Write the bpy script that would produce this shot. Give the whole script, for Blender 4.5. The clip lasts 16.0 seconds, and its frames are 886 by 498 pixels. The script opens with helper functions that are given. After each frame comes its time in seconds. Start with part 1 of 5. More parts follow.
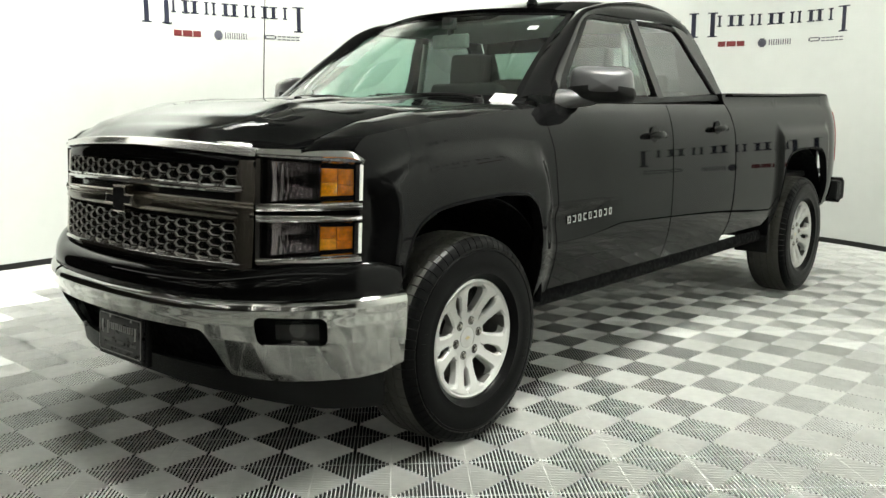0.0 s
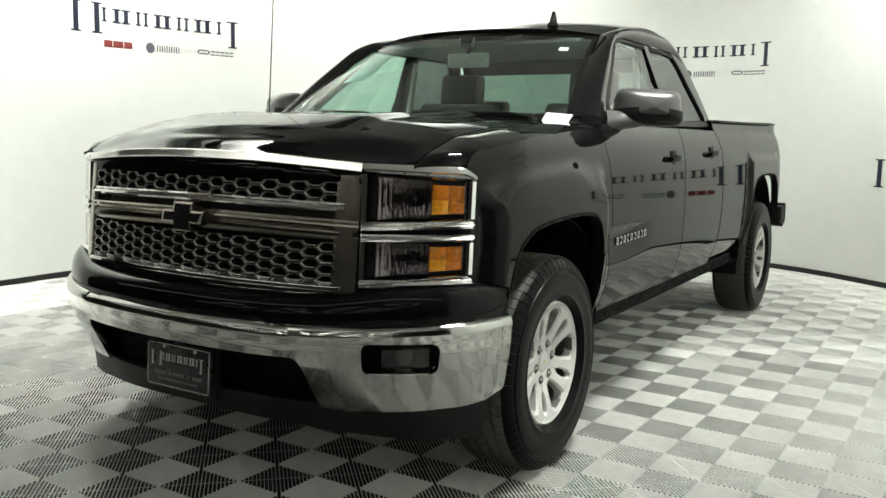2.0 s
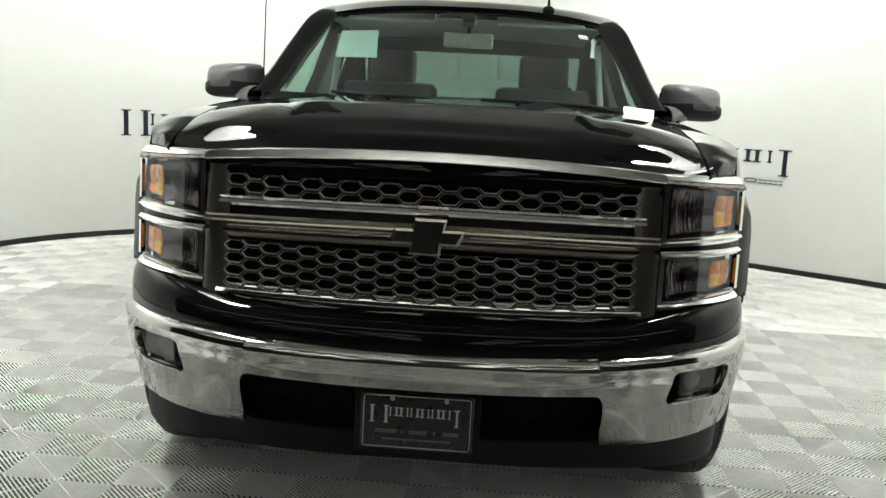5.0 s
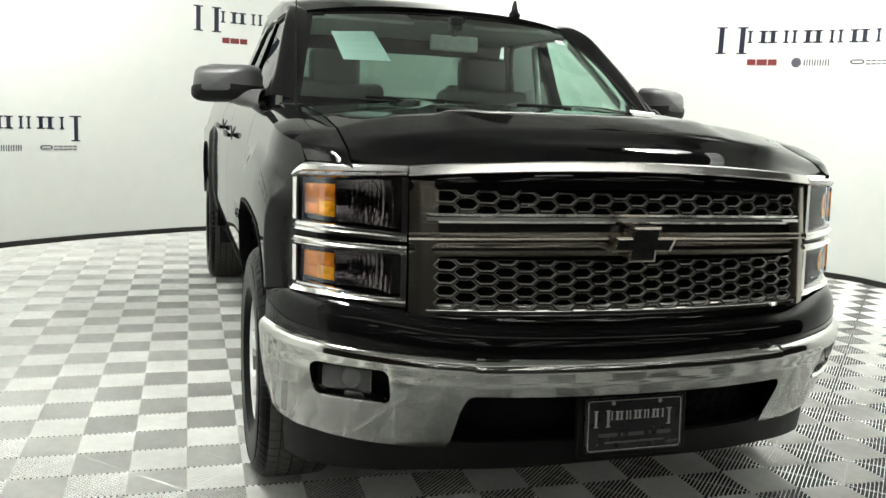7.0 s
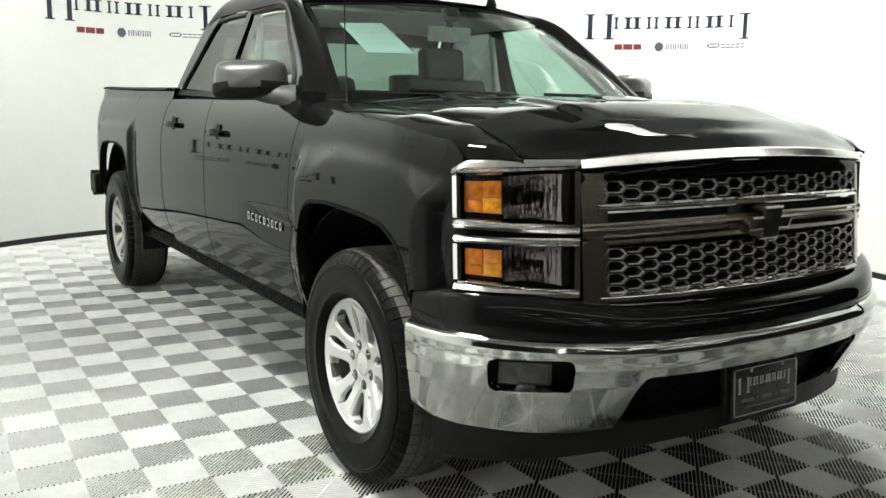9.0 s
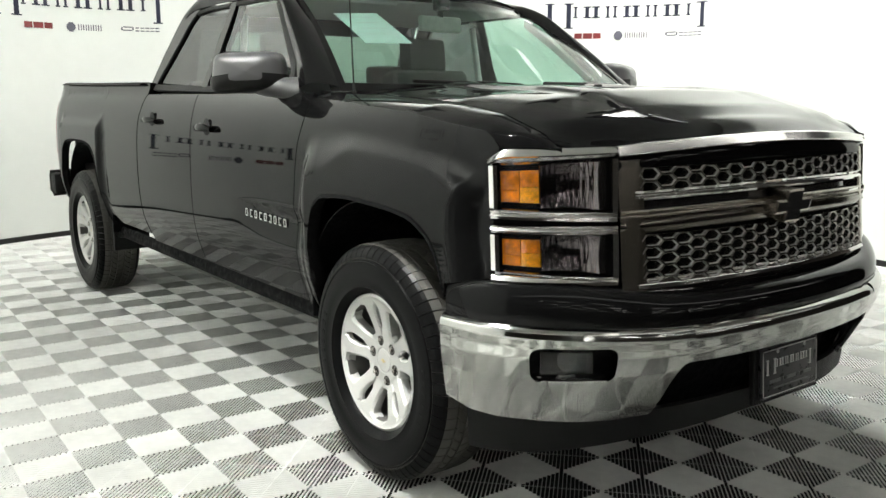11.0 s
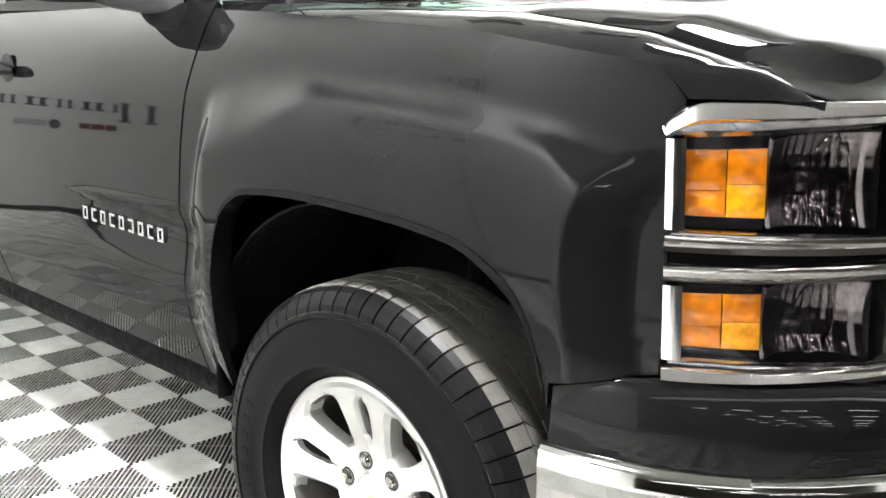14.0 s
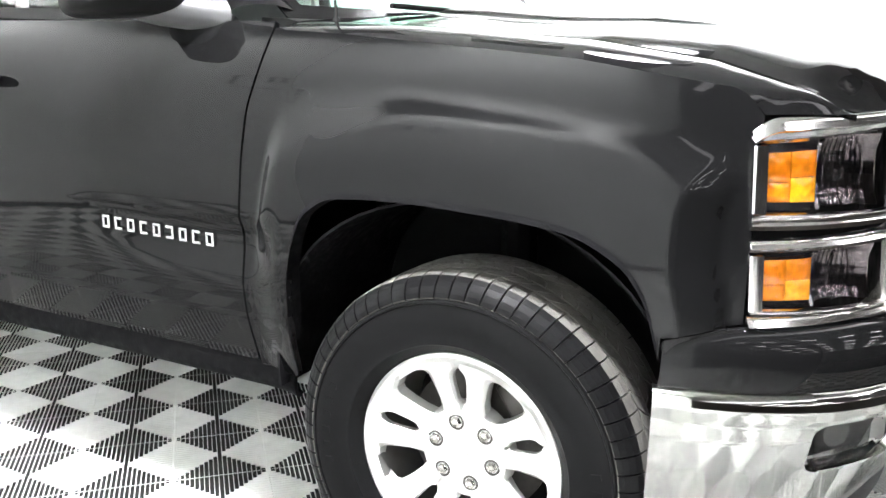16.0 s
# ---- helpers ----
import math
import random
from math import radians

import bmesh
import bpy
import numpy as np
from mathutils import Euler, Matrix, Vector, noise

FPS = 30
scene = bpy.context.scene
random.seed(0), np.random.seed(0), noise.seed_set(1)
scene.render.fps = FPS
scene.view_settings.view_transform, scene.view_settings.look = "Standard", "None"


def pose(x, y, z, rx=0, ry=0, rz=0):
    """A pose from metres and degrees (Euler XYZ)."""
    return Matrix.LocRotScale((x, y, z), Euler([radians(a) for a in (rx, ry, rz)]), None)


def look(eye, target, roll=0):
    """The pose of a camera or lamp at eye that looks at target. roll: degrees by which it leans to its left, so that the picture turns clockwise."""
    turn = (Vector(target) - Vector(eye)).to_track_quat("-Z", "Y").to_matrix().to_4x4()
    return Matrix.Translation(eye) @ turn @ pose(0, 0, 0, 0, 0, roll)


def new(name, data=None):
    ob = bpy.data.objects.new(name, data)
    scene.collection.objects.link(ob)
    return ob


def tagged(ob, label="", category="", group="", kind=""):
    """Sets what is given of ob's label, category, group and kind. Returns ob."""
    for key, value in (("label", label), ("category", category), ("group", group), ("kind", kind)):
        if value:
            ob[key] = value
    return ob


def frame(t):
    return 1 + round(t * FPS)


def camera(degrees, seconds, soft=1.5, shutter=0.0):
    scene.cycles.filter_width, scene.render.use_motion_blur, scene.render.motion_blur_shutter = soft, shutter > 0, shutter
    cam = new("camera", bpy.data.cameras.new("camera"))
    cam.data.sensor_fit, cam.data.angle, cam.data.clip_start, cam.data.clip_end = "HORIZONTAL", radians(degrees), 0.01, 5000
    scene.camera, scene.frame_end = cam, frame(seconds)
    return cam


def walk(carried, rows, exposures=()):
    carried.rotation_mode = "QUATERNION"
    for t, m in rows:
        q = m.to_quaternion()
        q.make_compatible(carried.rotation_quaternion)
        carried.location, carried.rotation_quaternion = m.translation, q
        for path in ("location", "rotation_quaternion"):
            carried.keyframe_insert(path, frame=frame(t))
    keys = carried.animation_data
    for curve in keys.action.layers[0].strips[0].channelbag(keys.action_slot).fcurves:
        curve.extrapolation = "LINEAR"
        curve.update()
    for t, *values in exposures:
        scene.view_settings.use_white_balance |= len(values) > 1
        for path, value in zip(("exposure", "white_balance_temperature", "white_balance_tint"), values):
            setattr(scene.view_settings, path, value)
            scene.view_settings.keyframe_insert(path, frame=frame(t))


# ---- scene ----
cam = camera(54.4, 16.0)
PATH = [
    (0, (2.98, -2.487, 1.265), (1.689, -0.994, 0.945), -0.1),
    (0.5, (2.89, -2.619, 1.228), (1.639, -1.085, 0.936), -0.1),
    (1, (2.776, -2.676, 1.212), (1.559, -1.112, 0.937), -0.0),
    (1.5, (2.538, -2.766, 1.211), (1.4, -1.142, 0.95), 0.4),
    (2, (2.251, -2.875, 1.225), (1.219, -1.181, 0.966), 1.1),
    (2.5, (1.969, -2.971, 1.246), (1.044, -1.217, 0.98), 1.4),
    (3, (1.593, -3.041, 1.25), (0.827, -1.214, 0.977), 2.5),
    (3.5, (1.243, -3.126, 1.279), (0.642, -1.242, 0.981), 3.3),
    (6, (-0.603, -3.169, 1.292), (-0.331, -1.213, 0.975), 2.4),
    (6.5, (-0.974, -3.092, 1.305), (-0.512, -1.174, 0.979), 2.6),
    (7, (-1.265, -2.978, 1.281), (-0.662, -1.097, 0.971), 2.5),
    (7.5, (-1.555, -2.854, 1.274), (-0.812, -1.023, 0.966), 2.4),
    (8, (-1.837, -2.755, 1.292), (-0.968, -0.982, 0.976), 2.1),
    (8.5, (-2.081, -2.626, 1.285), (-1.095, -0.915, 0.968), 1.6),
    (9, (-2.243, -2.54, 1.281), (-1.186, -0.875, 0.951), 0.9),
    (11.5, (-2.456, -2.224, 1.265), (-1.275, -0.649, 0.91), -0.0),
    (12, (-2.316, -2.009, 1.247), (-1.134, -0.443, 0.859), 0.1),
    (12.5, (-2.213, -1.717, 1.212), (-0.971, -0.207, 0.789), 1.3),
    (13, (-2.045, -1.432, 1.198), (-0.744, 0.016, 0.739), 1.2),
    (13.5, (-1.938, -1.192, 1.185), (-0.558, 0.181, 0.728), 1.0),
    (14, (-1.94, -1.047, 1.171), (-0.488, 0.264, 0.755), 1.2),
    (14.5, (-1.955, -0.951, 1.156), (-0.474, 0.332, 0.755), 0.7),
    (15, (-2.079, -0.892, 1.162), (-0.53, 0.305, 0.753), 1.0),
    (15.5, (-2.295, -0.855, 1.194), (-0.652, 0.192, 0.743), 1.5),
    (16, (-2.461, -0.726, 1.255), (-0.739, 0.174, 0.781), 0.7),
]
EXPOSURES = [(0, -0.05, 6850, 4), (3, -0.15, 6800, 3), (8.5, 0.16, 6680, 7), (11.5, 0.2, 6700, 8), (12.5, 0.42, 6680, 10), (13.5, 1.0, 6600, 13), (14.5, 1.55, 6480, 14), (16, 1.76, 6350, 15)]
walk(cam, [(t, look(e, g, r)) for t, e, g, r in PATH], EXPOSURES)

# ---- world and light ----
world = bpy.data.worlds.new("world")
world.use_nodes = True
world.node_tree.nodes["Background"].inputs[0].default_value = (0.6, 0.62, 0.6, 1)
world.node_tree.nodes["Background"].inputs[1].default_value = 0.01
scene.world = world

# x, y, strength, tilt towards the wall, depth of the hood round the disc
LAMPS = [(-2.05, -0.05, 2.2, 2, 0.70), (-3.0, 0.3, 0.54, 32, 0.36), (-3.05, 1.7, 0.50, 32, 0.36), (-2.8, 3.0, 0.22, 32, 0.36), (-1.7, 4.0, 0.60, 32, 0.36),
         (1.4, 4.0, 0.62, 32, 0.36), (2.6, 3.0, 0.22, 32, 0.36), (2.75, 1.7, 0.46, 32, 0.36), (2.6, 0.3, 0.52, 32, 0.36), (1.8, 0.35, 1.9, 2, 0.70)]
LAMP_Z, LAMP_R, LAMP_W = 4.22, 0.33, 240.0
PANELS, PANEL_Z = [(-8.0 + 0.8 * i, -3.7) for i in range(21)], 4.30
HALL_LAMPS = [(x, y) for y in (-6.5, -9.0, -11.5, -14.0, -17.0) for x in (-7.5, -4.5, -1.5, 1.5, 4.5, 7.5)]


# ---- materials ----
def mat(name, color, rough=0.5, metal=0.0, grain=0.0, grain_scale=40.0, bump=0.0, bump_scale=200.0,
        coat=0.0, spec=0.5, wear=0.0, wear_scale=3.0, per_object=0.0, **extra):
    m = bpy.data.materials.new(name)
    m.use_nodes = True
    nt = m.node_tree
    b = nt.nodes["Principled BSDF"]
    b.inputs["Base Color"].default_value = (*color, 1)
    b.inputs["Roughness"].default_value = rough
    b.inputs["Metallic"].default_value = metal
    b.inputs["Coat Weight"].default_value = coat
    b.inputs["Coat Roughness"].default_value = 0.03
    b.inputs["Specular IOR Level"].default_value = spec
    for k, v in extra.items():
        b.inputs[k.replace("_", " ")].default_value = v
    co = nt.nodes.new("ShaderNodeTexCoord")
    if grain or wear or per_object:
        src = None
        for amount, sc in ((grain, grain_scale), (wear, wear_scale)):
            if not amount:
                continue
            n = nt.nodes.new("ShaderNodeTexNoise")
            n.inputs["Scale"].default_value, n.inputs["Detail"].default_value = sc, 6
            nt.links.new(co.outputs["Object"], n.inputs["Vector"])
            r = nt.nodes.new("ShaderNodeMapRange")
            r.inputs["From Min"].default_value, r.inputs["From Max"].default_value = 0.3, 0.7
            r.inputs["To Min"].default_value, r.inputs["To Max"].default_value = 1 - amount, 1 + amount
            nt.links.new(n.outputs["Fac"], r.inputs["Value"])
            if src is None:
                src = r.outputs[0]
            else:
                mu = nt.nodes.new("ShaderNodeMath")
                mu.operation = "MULTIPLY"
                nt.links.new(src, mu.inputs[0])
                nt.links.new(r.outputs[0], mu.inputs[1])
                src = mu.outputs[0]
        if per_object:
            oi = nt.nodes.new("ShaderNodeObjectInfo")
            r = nt.nodes.new("ShaderNodeMapRange")
            r.inputs["To Min"].default_value, r.inputs["To Max"].default_value = 1 - per_object, 1 + per_object
            nt.links.new(oi.outputs["Random"], r.inputs["Value"])
            if src is None:
                src = r.outputs[0]
            else:
                mu = nt.nodes.new("ShaderNodeMath")
                mu.operation = "MULTIPLY"
                nt.links.new(src, mu.inputs[0])
                nt.links.new(r.outputs[0], mu.inputs[1])
                src = mu.outputs[0]
        vm = nt.nodes.new("ShaderNodeVectorMath")
        vm.operation = "SCALE"
        vm.inputs[0].default_value = color
        nt.links.new(src, vm.inputs["Scale"])
        nt.links.new(vm.outputs[0], b.inputs["Base Color"])
        rr = nt.nodes.new("ShaderNodeMath")
        rr.operation = "MULTIPLY"
        rr.inputs[1].default_value = rough
        nt.links.new(src, rr.inputs[0])
        nt.links.new(rr.outputs[0], b.inputs["Roughness"])
    if bump:
        n = nt.nodes.new("ShaderNodeTexNoise")
        n.inputs["Scale"].default_value, n.inputs["Detail"].default_value = bump_scale, 4
        nt.links.new(co.outputs["Object"], n.inputs["Vector"])
        bp = nt.nodes.new("ShaderNodeBump")
        bp.inputs["Strength"].default_value, bp.inputs["Distance"].default_value = bump, 0.004
        nt.links.new(n.outputs["Fac"], bp.inputs["Height"])
        nt.links.new(bp.outputs[0], b.inputs["Normal"])
    return m


def glass(name, color, least=0.09):
    """Thin tinted pane: clear film with a mirror-like coat."""
    m = bpy.data.materials.new(name)
    m.use_nodes = True
    nt = m.node_tree
    nt.nodes.remove(nt.nodes["Principled BSDF"])
    out = nt.nodes["Material Output"]
    tr, gl, mx, fr, pw, sc = (nt.nodes.new("ShaderNode" + k) for k in ("BsdfTransparent", "BsdfGlossy", "MixShader", "LayerWeight", "Math", "MapRange"))
    tr.inputs[0].default_value = (*color, 1)
    gl.inputs["Roughness"].default_value = 0.01
    fr.inputs[0].default_value = 0.5
    pw.operation, pw.inputs[1].default_value = "POWER", 6.0
    sc.inputs["To Min"].default_value, sc.inputs["To Max"].default_value = least, 0.85
    nt.links.new(fr.outputs["Facing"], pw.inputs[0])
    nt.links.new(pw.outputs[0], sc.inputs["Value"])
    nt.links.new(sc.outputs[0], mx.inputs[0])
    nt.links.new(tr.outputs[0], mx.inputs[1])
    nt.links.new(gl.outputs[0], mx.inputs[2])
    nt.links.new(mx.outputs[0], out.inputs[0])
    return m


def glow(name, color, strength):
    m = bpy.data.materials.new(name)
    m.use_nodes = True
    b = m.node_tree.nodes["Principled BSDF"]
    b.inputs["Base Color"].default_value = (*color, 1)
    b.inputs["Emission Color"].default_value = (*color, 1)
    b.inputs["Emission Strength"].default_value = strength
    return m


PAINT = mat("black_paint", (0.0048, 0.0048, 0.005), 0.03, spec=0.15)
CHROME = mat("chrome", (0.78, 0.77, 0.75), 0.05, 1.0)
TRIM_CHROME = mat("lamp_trim_chrome", (0.84, 0.83, 0.81), 0.13, 1.0, wear=0.05, wear_scale=14)
BUMPER_CHROME = mat("bumper_chrome", (0.49, 0.495, 0.475), 0.085, 1.0, wear=0.04, wear_scale=5)
DARK_CHROME = mat("smoked_chrome", (0.42, 0.385, 0.34), 0.2, 1.0)
BAR_CHROME = mat("smoked_bar_chrome", (0.17, 0.155, 0.135), 0.16, 1.0)
HONEY = mat("honeycomb_smoked", (0.27, 0.258, 0.24), 0.17, 0.9)
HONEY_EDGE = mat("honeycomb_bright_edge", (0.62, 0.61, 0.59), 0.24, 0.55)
PLASTIC = mat("black_plastic", (0.005, 0.005, 0.005), 0.5, spec=0.2, bump=0.25, bump_scale=700)
GRILLE_BLACK = mat("grille_black", (0.020, 0.020, 0.021), 0.16, coat=1.0)
MIRROR_CAP = mat("grained_mirror_plastic", (0.07, 0.07, 0.072), 0.3, spec=0.5, bump=0.15, bump_scale=900)
RUBBER = mat("tyre_rubber", (0.0035, 0.0035, 0.0037), 0.32, spec=0.07, grain=0.05, bump=0.08, bump_scale=300)
TREAD = mat("tread_rubber", (0.055, 0.053, 0.047), 0.8, grain=0.3, grain_scale=60, bump=0.3, bump_scale=250)
ALLOY = mat("silver_alloy", (0.56, 0.56, 0.545), 0.32, 0.4, wear=0.03, coat=0.5)
BARREL = mat("rim_barrel_alloy", (0.13, 0.126, 0.12), 0.45, 0.5, grain=0.1)
ALLOY_DARK = mat("brake_metal", (0.07, 0.066, 0.062), 0.5, 0.7, grain=0.3)
CAP_GOLD = mat("cap_gold", (0.62, 0.52, 0.30), 0.35, 0.6, grain=0.1)
NUT = mat("lug_nut_chrome", (0.55, 0.53, 0.5), 0.15, 1.0)
LINER = mat("wheel_well_liner", (0.0035, 0.0035, 0.004), 0.7, spec=0.08, grain=0.3, bump=0.3, bump_scale=120)
GLASS = glass("windscreen_glass", (0.68, 0.90, 0.80), 0.15)
BORDER = mat("glass_border_black", (0.004, 0.004, 0.0042), 0.25, spec=0.15)
DOOR_GLASS = glass("door_glass", (0.60, 0.74, 0.68))
PRIVACY = glass("privacy_glass", (0.15, 0.16, 0.16))
LENS = glass("lamp_lens", (0.98, 0.98, 0.98))
SMOKED_LENS = glass("smoked_lamp_lens", (0.60, 0.60, 0.60), 0.06)
AMBER = mat("amber_reflector", (0.86, 0.25, 0.003), 0.2, 0.0, grain=0.3, grain_scale=45, coat=1.0)
# brighter amber that puts the bulb's hot spot into the colour
AMBER_HOT_SPOT = mat("amber_hot_spot", (1.0, 0.40, 0.007), 0.15, 0.0, grain=0.25, grain_scale=90, coat=1.0)
LAMP_DARK = mat("lamp_bowl_smoked", (0.05, 0.045, 0.045), 0.12, 0.9, grain=0.35, grain_scale=60)
LAMP_RING = mat("lamp_ring_chrome", (0.45, 0.44, 0.44), 0.12, 1.0)
LAMP_CHROME = mat("lamp_reflector", (0.15, 0.135, 0.14), 0.07, 1.0)
CABIN = mat("cabin_black_vinyl", (0.042, 0.043, 0.043), 0.6, grain=0.2, bump=0.3, bump_scale=300)
CLOTH = mat("charcoal_seat_cloth", (0.055, 0.055, 0.056), 0.85, grain=0.3, grain_scale=120, bump=0.4, bump_scale=500)
TRIM_GREY = mat("grey_pillar_trim", (0.48, 0.48, 0.46), 0.7, grain=0.1)
HEADLINER = mat("pale_headliner_cloth", (0.66, 0.66, 0.64), 0.9, grain=0.05, grain_scale=90)
PAPER = mat("pale_paper", (0.66, 0.78, 0.78), 0.8, grain=0.03, grain_scale=15)
CARD = mat("white_card", (0.85, 0.85, 0.86), 0.6, grain=0.03)
INK = mat("grey_ink", (0.62, 0.66, 0.66), 0.7)
BADGE = mat("badge_chrome", (0.7, 0.7, 0.7), 0.15, 1.0)
PLATE = mat("plate_black", (0.012, 0.012, 0.013), 0.3, grain=0.2)
PLATE_LINE = mat("plate_silver_line", (0.45, 0.44, 0.43), 0.4)
TAIL = mat("tail_lamp_red", (0.35, 0.02, 0.02), 0.15, coat=1.0)
WALL = mat("white_wall_paint", (0.735, 0.75, 0.725), 0.55, grain=0.015, grain_scale=8, wear=0.03, wear_scale=0.6, bump=0.05, bump_scale=60)
BASE = mat("black_baseboard", (0.012, 0.012, 0.012), 0.5, grain=0.2)
TILE = mat("grey_white_floor_tile", (0.75, 0.755, 0.73), 0.6, spec=0.12, grain=0.05, grain_scale=25, wear=0.12, wear_scale=1.6, per_object=0.04)
SUBFLOOR = mat("dark_subfloor", (0.010, 0.0095, 0.009), 0.95, grain=0.3, grain_scale=10)
CEIL = mat("grey_ceiling", (0.50, 0.495, 0.485), 0.85, grain=0.1, grain_scale=4)
DARK_CEIL = mat("dark_hall_ceiling", (0.05, 0.047, 0.043), 0.85, grain=0.1, grain_scale=4)
DARKWALL = mat("grey_hall_wall", (0.06, 0.052, 0.044), 0.8, grain=0.2, grain_scale=3)
NAVY = mat("navy_sign_vinyl", (0.012, 0.014, 0.035), 0.45, grain=0.1)
RED = mat("red_sign_vinyl", (0.20, 0.03, 0.032), 0.45, grain=0.1)
SIGN_GREY = mat("grey_sign_vinyl", (0.10, 0.10, 0.13), 0.45, grain=0.1)
HALL_GLOW = glow("hall_tube", (1.0, 0.99, 0.96), 14.0)
LED = glow("led_disc", (1.0, 0.99, 0.93), 14.0)
PANEL_GLOW = glow("added_panel_glow", (1.0, 0.995, 0.97), 1.9)
HOUSING = mat("lamp_housing", (0.07, 0.07, 0.07), 0.5, grain=0.1)


# ---- mesh helpers ----
def mesh_of(name, verts, faces, material, smooth=True, sharp=35):
    me = bpy.data.meshes.new(name)
    me.from_pydata([tuple(map(float, v)) for v in verts], [], [tuple(map(int, f)) for f in faces])
    me.materials.append(material)
    if smooth:
        me.shade_smooth()
        me.set_sharp_from_angle(angle=radians(sharp))
    me.update()
    return me


def obj(name, geo, material, parent=None, label="", smooth=True, sharp=35):
    ob = new(name, mesh_of(name, geo[0], geo[1], material, smooth, sharp))
    if parent is not None:
        ob.parent = parent
    return tagged(ob, label)


def join(*geos):
    V, F = [], []
    for v, f in geos:
        o = len(V)
        V += [tuple(p) for p in v]
        F += [tuple(i + o for i in q) for q in f]
    return V, F


def moved(geo, m):
    return [tuple(m @ Vector(p)) for p in geo[0]], geo[1]


def mirrored(geo):
    return [(-p[0], p[1], p[2]) for p in geo[0]], [tuple(reversed(f)) for f in geo[1]]


def flipped(geo):
    return geo[0], [tuple(reversed(f)) for f in geo[1]]


def sheet(P, th=0.0, back=None):
    """Grid of points (n, m, 3), normal along du x dv; th: thickness behind the face, with sharp rims."""
    P = np.asarray(P, float)
    n, m, _ = P.shape
    V = [tuple(p) for p in P.reshape(-1, 3)]
    F = [(i * m + j, (i + 1) * m + j, (i + 1) * m + j + 1, i * m + j + 1) for i in range(n - 1) for j in range(m - 1)]
    if th or back is not None:
        du, dv = np.gradient(P, axis=0), np.gradient(P, axis=1)
        N = np.cross(du, dv)
        N /= np.linalg.norm(N, axis=2, keepdims=True) + 1e-12
        Q = P - N * th if back is None else P + np.asarray(back)
        o = n * m
        V += [tuple(p) for p in Q.reshape(-1, 3)]
        F += [tuple(reversed([k + o for k in f])) for f in F[:]]
        rim = [(i, 0) for i in range(n)] + [(n - 1, j) for j in range(1, m)] + [(i, m - 1) for i in range(n - 2, -1, -1)] + [(0, j) for j in range(m - 2, -1, -1)]
        for a, b in zip(rim, rim[1:]):
            i, j = a[0] * m + a[1], b[0] * m + b[1]
            F.append((i + o, j + o, j, i))
    return V, F


def box(cx, cy, cz, sx, sy, sz, bev=0.0):
    """A box with chamfered edges."""
    hx, hy, hz = sx / 2, sy / 2, sz / 2
    if not bev:
        V = [(cx + a * hx, cy + b * hy, cz + c * hz) for a in (-1, 1) for b in (-1, 1) for c in (-1, 1)]
        return V, [(0, 1, 3, 2), (4, 6, 7, 5), (0, 4, 5, 1), (2, 3, 7, 6), (0, 2, 6, 4), (1, 5, 7, 3)]
    bm = bmesh.new()
    bmesh.ops.create_cube(bm, size=1, matrix=Matrix.Translation((cx, cy, cz)) @ Matrix.Diagonal((sx, sy, sz, 1)))
    bmesh.ops.bevel(bm, geom=bm.edges[:], offset=bev, segments=3, profile=0.6, affect="EDGES", clamp_overlap=True)
    bm.verts.index_update()
    g = [tuple(v.co) for v in bm.verts], [tuple(v.index for v in f.verts) for f in bm.faces]
    bm.free()
    return g


def prism(poly, d):
    """Polygon of 3D points (counter-clockwise seen from the front), extruded by d."""
    n = len(poly)
    d = Vector(d)
    A, B = [Vector(p) for p in poly], [Vector(p) + d for p in poly]
    V, F = [tuple(p) for p in A] + [tuple(p) for p in B], [tuple(range(n)), tuple(reversed(range(n, 2 * n)))]
    for i in range(n):
        j = (i + 1) % n
        k = len(V)
        V += [tuple(A[i]), tuple(A[j]), tuple(B[j]), tuple(B[i])]
        F.append((k + 3, k + 2, k + 1, k))
    return V, F


def tube(pts, r, n=10, r2=None):
    """A round rod along points, closed at the ends."""
    pts = [Vector(p) for p in pts]
    V, F = [], []
    for i, p in enumerate(pts):
        d = (pts[min(i + 1, len(pts) - 1)] - pts[max(i - 1, 0)]).normalized()
        a = d.cross(Vector((0, 0, 1)) if abs(d.z) < 0.9 else Vector((1, 0, 0))).normalized()
        b = d.cross(a)
        k = i / max(1, len(pts) - 1)
        rr = r if r2 is None else r + (r2 - r) * k
        V += [tuple(p + (a * math.cos(2 * math.pi * j / n) + b * math.sin(2 * math.pi * j / n)) * rr) for j in range(n)]
    for i in range(len(pts) - 1):
        F += [(i * n + j, i * n + (j + 1) % n, (i + 1) * n + (j + 1) % n, (i + 1) * n + j) for j in range(n)]
    F += [tuple(reversed(range(n))), tuple(range((len(pts) - 1) * n, len(pts) * n))]
    return flipped((V, F))


def lathe(profile, n=64, a0=0.0, a1=2 * math.pi):
    """Revolves (r, x) rows about the x axis."""
    closed = abs(a1 - a0 - 2 * math.pi) < 1e-6
    k = n if closed else n + 1
    m = len(profile)
    V = [(x, r * math.cos(a0 + (a1 - a0) * i / n), r * math.sin(a0 + (a1 - a0) * i / n)) for i in range(k) for r, x in profile]
    F = [(i * m + j, i * m + j + 1, ((i + 1) % k) * m + j + 1, ((i + 1) % k) * m + j) for i in range(n) for j in range(m - 1)]
    return V, F


def lerp(x, xs, ys):
    return float(np.interp(x, xs, ys))


